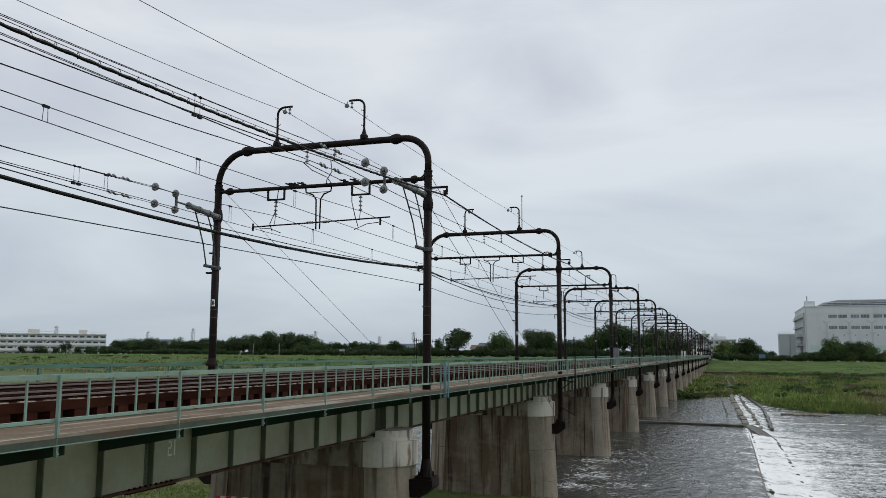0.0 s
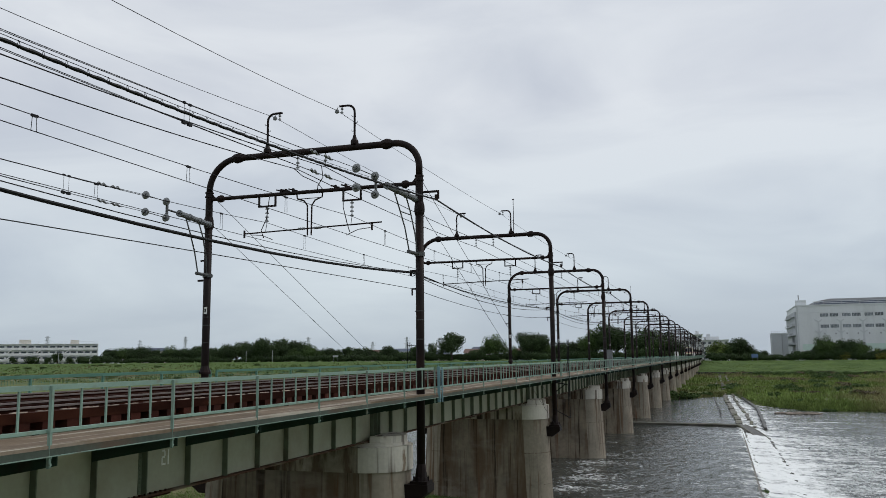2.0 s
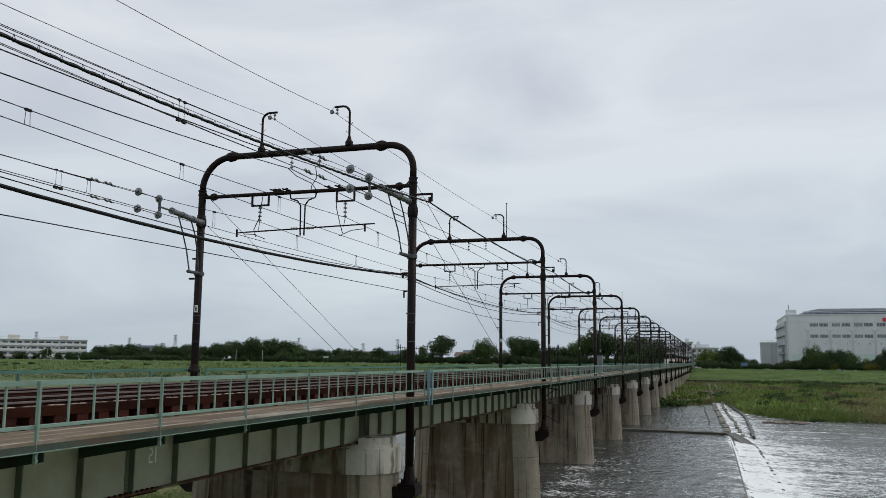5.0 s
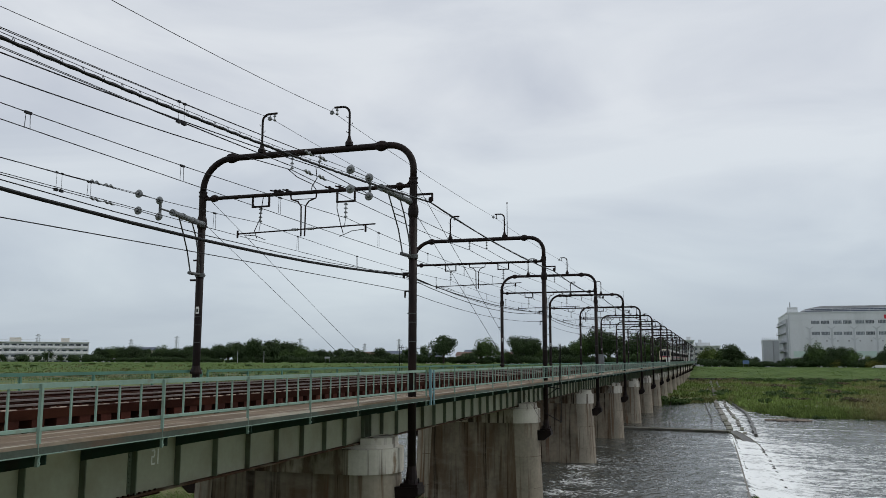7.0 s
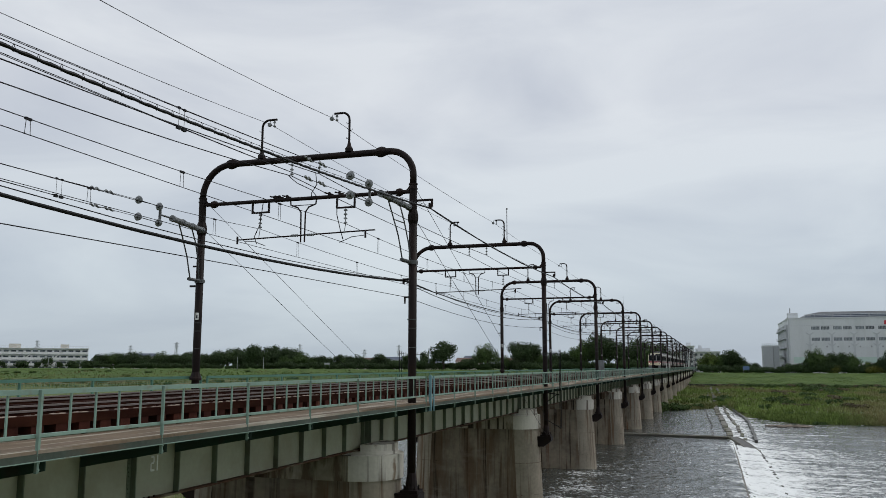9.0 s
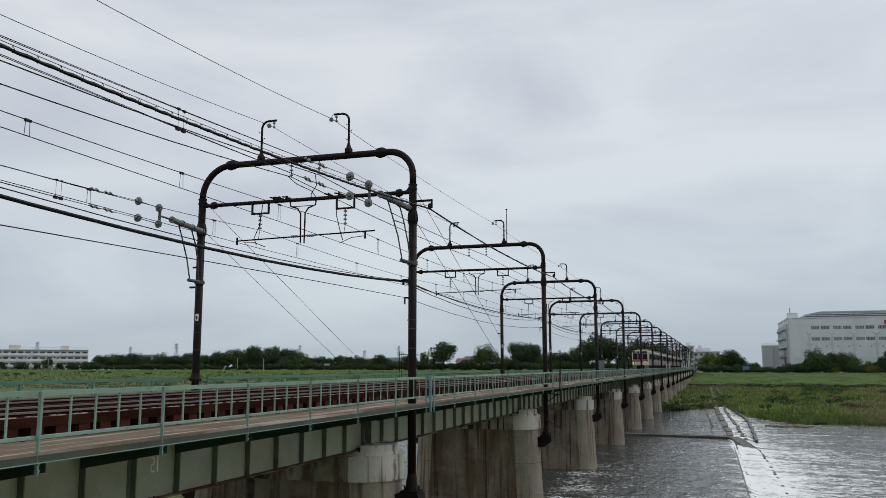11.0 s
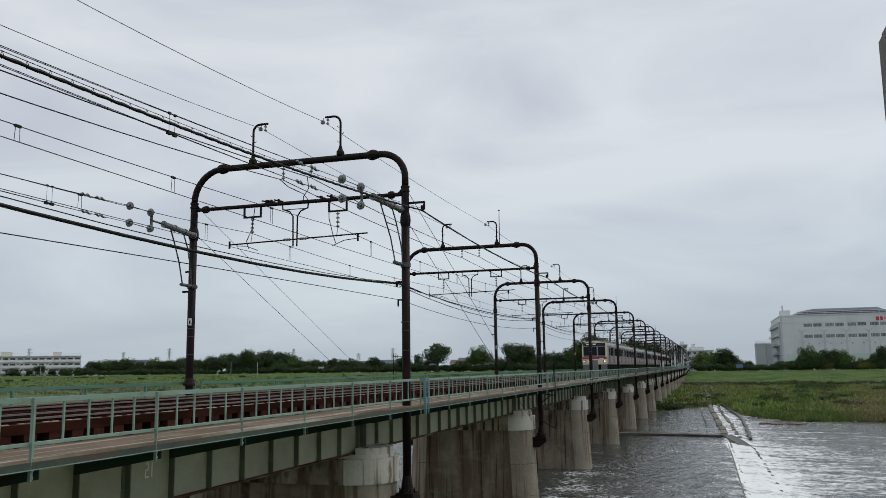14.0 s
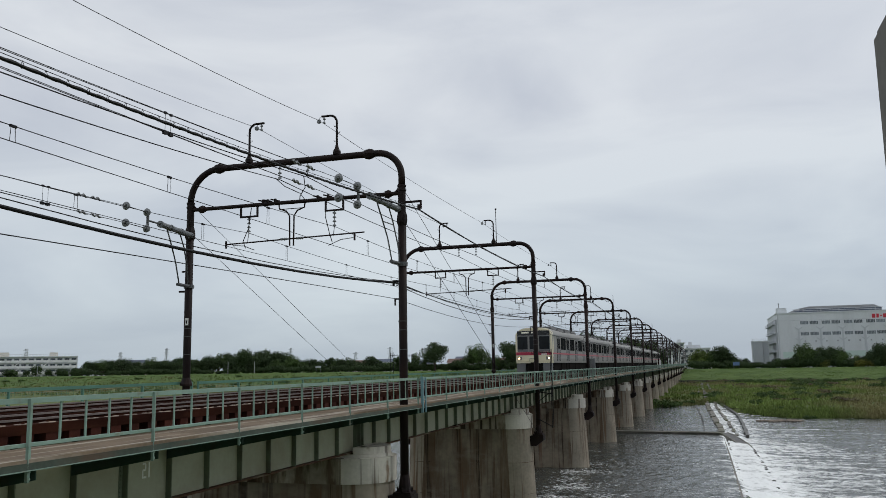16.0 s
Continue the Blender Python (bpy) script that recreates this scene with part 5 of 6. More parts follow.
M_REED = mat("tall_grass", (0.155, 0.212, 0.058), 0.9, 0, 0.6, 0.045, 0.5, (0.25, 0.21, 0.11), 0.75, (0.05, 0.02, 0.1), (0.50, 0.62), 0, 0.2, per_island=0.4)
M_LEVEE = mat("mown_levee_grass", (0.068, 0.115, 0.022), 0.9, 0, 0.45, 0.12, 1.2, (0.115, 0.13, 0.042), 0.7, (0.06, 0.35, 0.1), (0.5, 0.64), 0, 0.2, per_island=0.3)
M_UPGRASS = mat("upstream_grass", (0.088, 0.128, 0.036), 0.9, 0, 0.6, 0.045, 0.5, (0.16, 0.135, 0.065), 0.85, (0.05, 0.02, 0.1), (0.46, 0.58), 0, 0.2, per_island=0.4)
M_NEARGRASS = mat("bank_grass", (0.09, 0.15, 0.03), 0.9, 0, 0.35, 0.3, 2, bump=0, spec=0.2, per_island=0.35)


def flood_plain(r):
    while True:
        x, y = r.uniform(-45, 95), 128 + 224 * r.random() ** 1.5
        if y > far_bank(x) + 0.3 and (abs(x - 0.8) > 2.2 or y > 225):
            return x, y


blades("tall_grass", 90000, flood_plain, 0.35, 1.0, M_REED, "tall uneven green and straw-coloured flood-plain grass")
def water_edge(r):
    x = r.uniform(-20, 60)
    return x, far_bank(x) + 0.1 + 6.0 * r.random() ** 2


blades("edge_grass", 26000, water_edge, 0.3, 0.9, M_REED, "tall green grass along the far water's edge")
blades("levee_grass", 56000, lambda r: (r.uniform(-40, 105), r.uniform(357, 440)), 0.05, 0.2, M_LEVEE, "short mown green grass on the levee slope")
blades("upstream_grass", 30000, lambda r: (r.uniform(-420, -40), r.uniform(250, 430)), 0.4, 1.1, M_UPGRASS, "tall uneven green flood-plain grass upstream")
blades("bank_grass", 110000, lambda r: (r.uniform(-34, 2), r.uniform(16, 51)), 0.08, 0.26, M_NEARGRASS, "fresh green grass on the near river bank", 0.03)

# dark stone toe wall at the foot of the levee
bm = bmesh.new()
for i in range(60):
    for j in range(2):
        x, y = -30 + i * 0.8 + (j % 2) * 0.4, 348.6 + j * 0.9
        box(bm, x, x + 0.74, y, y + 0.9, -0.1 + j * 0.6, 1.1 + j * 0.6 + rnd.uniform(-0.04, 0.06))
tagged(part("toe_wall", bm, mat("dark_mossy_block", (0.06, 0.06, 0.05), 0.95, 0, 0.3, 1, 9, per_island=0.3)), "dark stone block wall at the foot of the levee", "retaining wall", "", "stuff")

# ---- buildings ----
M_WHITEWALL = mat("white_factory_panels", (0.66, 0.68, 0.70), 0.7, 0, 0.06, 0.1, 1.2, (0.48, 0.50, 0.50), 0.4, (0.25, 0.25, 0.04), (0.5, 0.7), 0.1)
M_GREYWALL = mat("grey_factory_wall", (0.42, 0.44, 0.46), 0.75, 0, 0.08, 0.1, 1)
M_ROOF = mat("dark_grey_roof_panels", (0.30, 0.305, 0.315), 0.6, 0, 0.2, 0.2, 2)
M_PANE = mat("dark_window_glass", (0.075, 0.088, 0.10), 0.12, 0, 0.3, 0.3, 3, bump=0, per_object=0.5)
M_PANE2 = mat("pale_window_glass", (0.16, 0.18, 0.20), 0.2, 0, 0.3, 0.3, 3, bump=0, per_object=0.5)
M_DUCT = mat("pale_duct", (0.54, 0.56, 0.58), 0.7, 0, 0.08, 0.2, 1)
M_MINT = mat("pale_mint_band", (0.52, 0.64, 0.59), 0.7, 0, 0.08, 0.2, 1)
M_CREAMWALL = mat("cream_wall", (0.60, 0.57, 0.50), 0.8, 0, 0.08, 0.2, 2)
M_TILE = mat("grey_blue_roof_tile", (0.09, 0.11, 0.15), 0.6, 0, 0.2, 0.5, 4)
M_TILEBROWN = mat("brown_roof_tile", (0.16, 0.10, 0.08), 0.7, 0, 0.2, 0.5, 4)
M_BALCONY = mat("white_balcony_paint", (0.80, 0.80, 0.79), 0.7, 0, 0.06, 0.2, 2, (0.55, 0.55, 0.54), 0.4, (0.3, 0.3, 0.1), (0.55, 0.7))
M_CONC2 = mat("pale_apartment_concrete", (0.70, 0.71, 0.72), 0.8, 0, 0.08, 0.15, 2)


def build_factory():
    x0, y0, zb, zt = 39.2, 492.0, 4.4, 34.3
    f = thing("factory_building", x0, y0, zb, "large white factory with two window rows and dark roof structure", "factory")
    w, d, h = 74.0, 70.0, zt - zb
    part("wall", boxed(0, w, 0, d, 0, h), M_WHITEWALL, f)
    part("parapet", boxed(-0.3, w + 0.3, -0.3, d, h, h + 0.5), M_WHITEWALL, f)
    bm = boxed(0, 4.1, -0.12, 0, -0.05, 1.65)
    pane = part("window", bm, M_PANE2, f)
    bar = part("mullion", boxed(1.97, 2.13, -0.2, -0.121, -0.05, 1.65), M_GREYWALL, pane)
    pane.location = (11.6, 0, h - 6.0)
    slim = part("glazing_bar", boxed(2.0, 2.1, -0.19, -0.122, -0.05, 1.65), M_DUCT, pane)
    slim.location = (-1.4, 0, 0)
    for m_ in (-0.7, 0.7, 1.4):
        again(slim, pane, m_)
    for i in range(6):
        for r, dz in enumerate((6.0, 12.0)):
            for k in (0, 4.85):
                if i == 0 and r == 0 and k == 0:
                    continue
                o = again(pane, f, 11.6 + i * 10.9 + k, 0, h - dz)
                again(bar, o)
                for m_ in (-1.4, -0.7, 0.7, 1.4):
                    again(slim, o, m_)
    col = part("duct", boxed(-0.45, 0.45, -0.5, 0, 0, h - 9.0), M_DUCT, f, "pale grey vertical duct")
    col.location = (10.6, 0, 0)
    vee = bmesh.new()
    for s in (-1, 1):
        v = [vee.verts.new(p) for p in ((0, -0.45, 0), (s * 1.9, -0.45, 1.6), (s * 1.9, -0.45, 2.1), (0, -0.45, 0.9), (0, -0.02, 0), (s * 1.9, -0.02, 1.6), (s * 1.9, -0.02, 2.1), (0, -0.02, 0.9))]
        for q in ((0, 1, 2, 3), (4, 5, 6, 7), (0, 1, 5, 4), (2, 3, 7, 6), (1, 2, 6, 5)):
            vee.faces.new([v[i] for i in q])
    vb = part("duct_hood", vee, M_DUCT, f)
    vb.location = (10.6, 0, h - 9.4)
    for i in range(7):
        if i:
            again(col, f, 10.6 + i * 10.9)
            again(vb, f, 10.6 + i * 10.9, 0, h - 9.4)
        again(vb, f, 10.6 + i * 10.9, 0, h - 15.4)
    vent = part("vent", boxed(-0.3, 0.3, -0.35, 0, 0, 0.8), M_ROOF, f)
    vent.location = (13.5, 0, h - 15.6)
    for i in range(1, 11):
        again(vent, f, 13.5 + i * 5.4, 0, h - 15.6)
    part("mint_band", boxed(2, w, -0.06, 0, 6.0, 9.2), M_MINT, f, "pale mint-green wall band")
    bm = bmesh.new()
    pts = [(3.5, 0), (51, 0), (51, 1.7), (47, 3.3), (14, 3.2), (8, 2.1)]
    lo = [bm.verts.new((2.5 + x, 6, h + 0.5 + z)) for x, z in pts]
    hi = [bm.verts.new((2.5 + x, 40, h + 0.5 + z)) for x, z in pts]
    bm.faces.new(lo), bm.faces.new(hi[::-1])
    for i in range(6):
        bm.faces.new((lo[i], lo[(i + 1) % 6], hi[(i + 1) % 6], hi[i]))
    for i in range(5):
        box(bm, 14 + i * 9, 14.5 + i * 9, 5.6, 5.99, h + 0.5, h + 3.0)
    for z in (0.9, 1.9):
        box(bm, 12.5, 53, 5.7, 5.99, h + 0.5 + z, h + 0.75 + z)
    part("roof_hall", bm, M_ROOF, f, "dark grey roof plant hall")
    rail_ = part("roof_louvre", boxed(8.0, 53.2, 5.35, 5.65, h + 1.50, h + 1.72), M_DUCT, f, "pale louvre rail")
    again(rail_, f, 0.8, 0, 0.85)
    # solid dark bars put the shade under the louvres into colour
    slot = part("roof_slot", boxed(9.5, 53.0, 5.66, 5.98, h + 0.95, h + 1.45), M_TILE, f, "dark bar standing in for the shade of an open roof slot")
    part("roof_slot", boxed(12.5, 53.0, 5.66, 5.98, h + 1.85, h + 2.30), M_TILE, f, "dark bar standing in for the shade of an open roof slot")
    part("roof_crest", boxed(17, 50.5, 6.2, 12.0, h + 3.7, h + 3.95), M_DUCT, f, "pale roof sheet")
    part("roof_shed", boxed(0.2, 5.4, 2, 5.8, h + 0.5, h + 3.2), M_WHITEWALL, f)
    trim = part("edge_trim", boxed(0.0, 0.7, -0.25, -0.005, 0, h), M_DUCT, f, "pale corner trim")
    part("wall_line", boxed(0.7, w, -0.10, -0.005, h - 3.95, h - 3.8), M_DUCT, f)
    part("aerial", piped([(1.6, 3, h + 3.2), (1.6, 3, h + 6.0)], 0.3, 6), M_GREYWALL, f)
    bm = boxed(-0.9, 0, 2, 66, 0, h - 3)
    for i in range(5):
        box(bm, -2.2, -0.9, 3, 60, 4 + i * 5.0, 4.4 + i * 5.0)
        for j in range(10):
            box(bm, -2.2, -2.05, 3 + j * 6.3, 3.3 + j * 6.3, 4.4 + i * 5.0, 5.6 + i * 5.0)
    part("side_balcony", bm, M_GREYWALL, f, "grey stair and balcony side")
    # red lettering becomes plain bars
    x = 47.2
    for wd in (1.6, 1.2, 0.9, 1.6, 0.9, 1.6, 1.2):
        b = part("sign_bar", boxed(0, wd, -0.16, -0.02, 0, 2.1 if wd > 1 else 0.6), M_RED, f, "red sign bar")
        b.location = (x, 0, h - 3.6 + (0 if wd > 1 else 0.8))
        x += wd + 0.55
    return f


build_factory()
fb_ = thing("factory_annexe", 26.5, 505, 4.6, "small grey flat-roofed annexe beside the factory", "factory")
part("wall", boxed(0, 8.4, 0, 14, 0, 15.0), M_GREYWALL, fb_)
part("parapet", boxed(-0.2, 8.6, -0.2, 14, 15.0, 15.6), M_WHITEWALL, fb_)
rl = part("roof_rail", piped([(0, 0, 15.6), (0, 0, 16.8)], 0.08, 5), M_ROOF, fb_)
for i in range(1, 9):
    again(rl, fb_, i * 1.02)
part("pipe", piped([(5.4, -0.25, 0), (5.4, -0.25, 15)], 0.16, 6), M_ROOF, fb_)


def build_apartment(name, x, y, turn, w, d, h, floors, bays, label, zb=4.6, balconies=True):
    a = thing(name, x, y, zb, label, "apartment building")
    a.rotation_euler = (0, 0, radians(turn))
    part("wall", boxed(-w / 2, w / 2, 0, d, 0, h), M_CONC2, a)
    part("roof_slab", boxed(-w / 2 - 0.4, w / 2 + 0.4, -1.6, d + 0.3, h, h + 0.5), M_CONC2, a)
    fh, bw = h / floors, w / bays
    if not balconies:
        pane = None
        for f in range(floors):
            for q in range(bays):
                pane_o = part("window", boxed(0, bw * 0.5, -0.08, -0.005, 0, fh * 0.45), M_PANE2, a) if pane is None else again(pane, a)
                pane = pane or pane_o
                pane_o.location = (-w / 2 + q * bw + bw * 0.25, 0, f * fh + fh * 0.3)
        part("roof_shed", boxed(-w * 0.2, w * 0.2, 2, 6, h + 0.5, h + 2.5), M_WHITEWALL, a)
        return a
    bal = part("balcony", boxed(-w / 2, w / 2, -1.5, -1.3, 0, 1.55), M_BALCONY, a, "white balcony front")
    slab = part("balcony_slab", boxed(-w / 2, w / 2, -1.5, -0.01, -0.2, -0.01), M_CONC2, a)
    pane = part("window", boxed(0, bw * 0.68, -0.08, -0.005, 0, fh * 0.68), M_PANE, a)
    fin = part("party_wall", boxed(-0.1, 0.1, -1.5, -0.01, 0, h), M_CONC2, a)
    first = True
    for f in range(floors):
        if f:
            again(bal, a, 0, 0, f * fh + 0.15)
            again(slab, a, 0, 0, f * fh)
        for b in range(bays):
            o = pane if first else again(pane, a)
            o.location = (-w / 2 + b * bw + bw * 0.16, 0, f * fh + 0.25)
            first = False
    for b in range(0, bays + 1, 2):
        o = fin if b == 0 else again(fin, a)
        o.location = (-w / 2 + b * bw, 0, 0)
    part("roof_shed", boxed(-w * 0.06, w * 0.02, 2, 7, h + 0.5, h + 3.4), M_CREAMWALL, a)
    part("roof_shed", boxed(w * 0.30, w * 0.36, 2, 7, h + 0.5, h + 3.2), M_CREAMWALL, a)
    part("roof_rail", boxed(-w / 2, w / 2, -1.2, -1.1, h + 1.75, h + 1.9), M_CONC2, a)
    post = part("roof_rail_post", boxed(-0.06, 0.06, -1.2, -1.1, h + 0.5, h + 1.75), M_CONC2, a)
    post.location = (-w / 2 + 0.1, 0, 0)
    for k in range(1, 41):
        again(post, a, -w / 2 + 0.1 + (w - 0.2) * k / 40)
    # slanting escape stairs across the balconies
    bm = bmesh.new()
    v = [bm.verts.new((x_, y_, z_)) for y_ in (-1.75, -1.55) for x_, z_ in ((0, 0), (bw, fh), (bw, fh + 0.9), (0, 0.9))]
    for q in ((0, 1, 2, 3), (7, 6, 5, 4), (0, 4, 5, 1), (1, 5, 6, 2), (2, 6, 7, 3), (3, 7, 4, 0)):
        bm.faces.new([v[i] for i in q])
    stair = part("escape_stair", bm, M_BALCONY, a, "white slanting escape stair")
    k = 0
    for b in range(3, bays - 1, 4):
        for f in range(1, floors - 1):
            o = stair if k == 0 else again(stair, a)
            o.location = (-w / 2 + b * bw, 0, f * fh + 0.15)
            k += 1
    return a


build_apartment("apartment_building", at(-44.75, 470), 470, 42, 92, 11, 15.8, 4, 20, "long pale four-storey apartment block with balconies beyond the levee")
build_apartment("apartment_building", at(-1.55, 560), 560, 0, 6.5, 10, 16.5, 6, 2, "pale tall apartment tower at the far end of the bridge", balconies=False)
build_apartment("apartment_building", at(-0.85, 575), 575, 0, 5.5, 10, 15.0, 5, 2, "pale apartment wing at the far end of the bridge", balconies=False)
build_apartment("apartment_building", at(-0.6, 570), 570, 0, 20, 10, 13.0, 4, 6, "long low pale apartment block at the far end", balconies=False)
build_apartment("apartment_building", at(-3.0, 560), 560, 0, 26, 10, 13.0, 4, 8, "pale apartment block half hidden by the gantries", balconies=False)


def build_house(x, y, w, h, wallm, roofm, label, turn=0):
    z = ground_z(x, y) - 0.1
    t = thing("house", x, y, z, label, "house", "houses beyond the levee")
    t.rotation_euler = (0, 0, radians(turn))
    part("wall", boxed(-w / 2, w / 2, -3.5, 3.5, 0, h), wallm, t)
    bm = bmesh.new()
    v = [bm.verts.new(p) for p in ((-w / 2 - 0.5, -4.1, h - 0.1), (w / 2 + 0.5, -4.1, h - 0.1), (w / 2 + 0.5, 4.1, h - 0.1), (-w / 2 - 0.5, 4.1, h - 0.1), (-w / 2 - 0.5, 0, h + 2.2), (w / 2 + 0.5, 0, h + 2.2))]
    for q in ((0, 1, 5, 4), (2, 3, 4, 5), (1, 2, 5), (3, 0, 4), (3, 2, 1, 0)):
        bm.faces.new([v[i] for i in q])
    part("roof", bm, roofm, t)
    p = part("window", boxed(-0.8, 0.8, -3.56, -3.505, 0, 1.3), M_PANE, t)
    p.location = (-w * 0.25, 0, h - 2.0)
    again(p, t, w * 0.22, 0, h - 2.0)
    return t


for az, y, w, h, wm, rm, lb in ((-18.75, 474, 11, 5.0, M_CREAMWALL, M_TILE, "house with a blue-grey tiled roof behind the trees"), (-16.2, 480, 12, 5.6, M_CREAMWALL, M_TILEBROWN, "cream house with a brown tiled roof behind the trees"),
                               (-15.8, 500, 10, 7.0, M_CREAMWALL, M_TILE, "cream two-storey house with a grey roof"), (-13.05, 468, 7, 5.4, M_WHITEWALL, M_TILEBROWN, "small white house between two trees"),
                               (-10.9, 470, 10, 5.2, M_WHITEWALL, M_TILE, "white house with a grey tiled roof"), (-37.4, 500, 16, 9.0, M_CREAMWALL, M_TILE, "cream house above the tree belt"),
                               (-39.8, 520, 14, 8.0, M_WHITEWALL, M_TILE, "white house beside the apartment block"), (-23.0, 560, 16, 6.5, M_CREAMWALL, M_TILEBROWN, "cream building beyond the tree belt"),
                               (-21.4, 600, 18, 7.5, M_WHITEWALL, M_TILE, "white building beyond the tree belt")):
    build_house(at(az, y), y, w, h, wm, rm, lb)


def build_pylon(az, dist, top):
    a = radians(az)
    x, y = dist * math.sin(a), dist * math.cos(a)
    t = thing("pylon", x, y, 4.0, "distant thin lattice power pylon over the trees", "pylon", "distant pylons")
    bm = bmesh.new()
    for sx, sy in ((1, 1), (1, -1), (-1, -1), (-1, 1)):
        pipe(bm, [(sx * 2.6, sy * 2.6, 0), (sx * 0.7, sy * 0.7, top)], 0.28, 4)
    for k in range(9):
        u0, u1 = k / 9, (k + 1) / 9
        r0, r1 = 2.6 - 1.9 * u0, 2.6 - 1.9 * u1
        pipe(bm, [(-r0, -r0, top * u0), (r1, -r1, top * u1)], 0.14, 4)
        pipe(bm, [(r0, -r0, top * u0), (-r1, -r1, top * u1)], 0.14, 4)
    part("mast", bm, M_GREYWALL, t)
    arm = part("cross_arm", piped([(-4.2, 0, 0), (0, 0, 0.8), (4.2, 0, 0)], 0.24, 4), M_GREYWALL, t)
    arm.location = (0, 0, top - 2)
    again(arm, t, 0, 0, top - 5.5)
    again(arm, t, 0, 0, top - 9)


for az, sl in ((-38.27, 0.0221), (-35.48, 0.0262), (-43.66, 0.0268), (-27.53, 0.0248), (-20.87, 0.0243), (-23.2, 0.019)):
    build_pylon(az, 1150, 1150 * sl + 4.6)


def build_board(x, y, w, h, lift, m, label):
    t = thing("sign_board", x, y, ground_z(x, y) - 0.1, label, "sign board")
    p = part("leg", piped([(-w * 0.4, 0, 0), (-w * 0.4, 0, lift + h * 0.5)], 0.08, 6), M_GALV, t)
    again(p, t, w * 0.8)
    part("panel", boxed(-w / 2, w / 2, -0.16, -0.09, lift, lift + h), m, t)


build_board(at(1.94, 441), 441, 3.0, 1.7, 1.6, mat("blue_sign", (0.10, 0.17, 0.33), 0.5, 0, 0.15), "blue information board on two legs on the levee")
build_board(at(-25.7, 444), 444, 3.4, 1.0, 2.8, M_GREYWALL, "grey board on two legs beside the levee road")

# pale utility poles along the levee
pole = tagged(part("utility_pole", piped([(0, 0, -0.3), (0, 0, 7.0)], [0.16, 0.11], 7), M_GREYWALL), "slim grey utility pole on the levee", "pole", "poles on the levee")
spots = [(at(a, 447), 447) for a in (-29.9, -43.0, -31.6)]
pole.location = (*spots[0], ground_z(*spots[0]))
for x, y in spots[1:]:
    copy_thing(pole, pose(x, y, ground_z(x, y)))

# abutments close both ends of the bridge
for y in (-21.2, 474.6):
    ab = tagged(part("abutment", boxed(-4.6, 4.6, -0.8, 0.2, -1.0, 5.86), M_CONCRETE), "plain concrete bridge abutment", "abutment", "", "structure")
    ab.location = (CX, y, 0)

# red and white barrier board on the bank by the first pier
br = thing("barrier_board", -16.9, 25.38, 3.5, "red and white striped board fixed on the pier face", "barrier")
for i in range(6):
    s = part("stripe", boxed(i * 0.21, i * 0.21 + 0.208, -0.03, 0.06, 0.0, 0.24), M_RED if i % 2 == 0 else M_WHITE, br)

# grey post close beside the camera
bm = bmesh.new()
px_, py_ = 0.298, 1.37
outline = [(0, 0), (0.11, 0), (0.11, 2.24), (0.045, 2.24), (0, 2.195)]
zb = 9.181 - 2.195
lo = [bm.verts.new((x, 0, z)) for x, z in outline]
hi = [bm.verts.new((x, 0.11, z)) for x, z in outline]
bm.faces.new(lo), bm.faces.new(hi[::-1])
for i in range(5):
    bm.faces.new((lo[i], lo[(i + 1) % 5], hi[(i + 1) % 5], hi[i]))
bmesh.ops.bevel(bm, geom=bm.edges[:], offset=0.008, segments=2, affect="EDGES")
np_ = tagged(part("fence_post", bm, mat("weathered_grey_post", (0.15, 0.14, 0.125), 0.8, 0, 0.25, 4, 40)), "grey weathered post with chamfered top on the bank", "fence post")
np_.location = (px_, py_, zb)


# ---- train ----
M_STEEL = mat("brushed_stainless_side", (0.235, 0.230, 0.215), 0.5, 0.25, 0.10, 0.6, 9, (0.28, 0.27, 0.25), 0.4, (0.5, 0.5, 2))
M_CREAM = mat("ivory_train_front", (0.70, 0.64, 0.46), 0.35, 0, 0.06, 0.8, 12)
M_MAGENTA = mat("crimson_stripe", (0.40, 0.022, 0.060), 0.4, 0, 0.06)
M_TROOF = mat("grey_train_roof", (0.13, 0.13, 0.128), 0.7, 0, 0.15, 0.8, 8)
M_UNDER = mat("black_underframe", (0.012, 0.011, 0.010), 0.95, 0, 0.3, 1, 9, spec=0.02)
M_GLASS = mat("tinted_train_glass", (0.010, 0.012, 0.014), 0.15, 0, 0.2, bump=0, spec=0.2)
M_SIDEGLASS = mat("dark_side_glass", (0.008, 0.009, 0.010), 0.8, 0, 0.2, bump=0, spec=0.02)
M_DOOR = mat("dull_steel_door", (0.15, 0.153, 0.156), 0.5, 0.3, 0.1)
M_HEAD = glow("headlight_glow", (1.0, 0.70, 0.38), 3.0)
M_LEDSIGN = mat("black_destination_panel", (0.012, 0.012, 0.012), 0.15, 0, 0.1, bump=0)
M_AMBER = glow("pale_display", (0.75, 0.72, 0.62), 0.12)


def body_profile():
    pts = [(1.36, 0.95), (1.40, 1.25), (1.40, 2.95)]
    for i in range(1, 9):
        a = math.pi / 2 * i / 8
        pts.append((1.40 * (math.cos(a) ** 0.62), 2.95 + 0.66 * math.sin(a) ** 0.9))
    return pts + [(-x, z) for x, z in pts[-2::-1]]


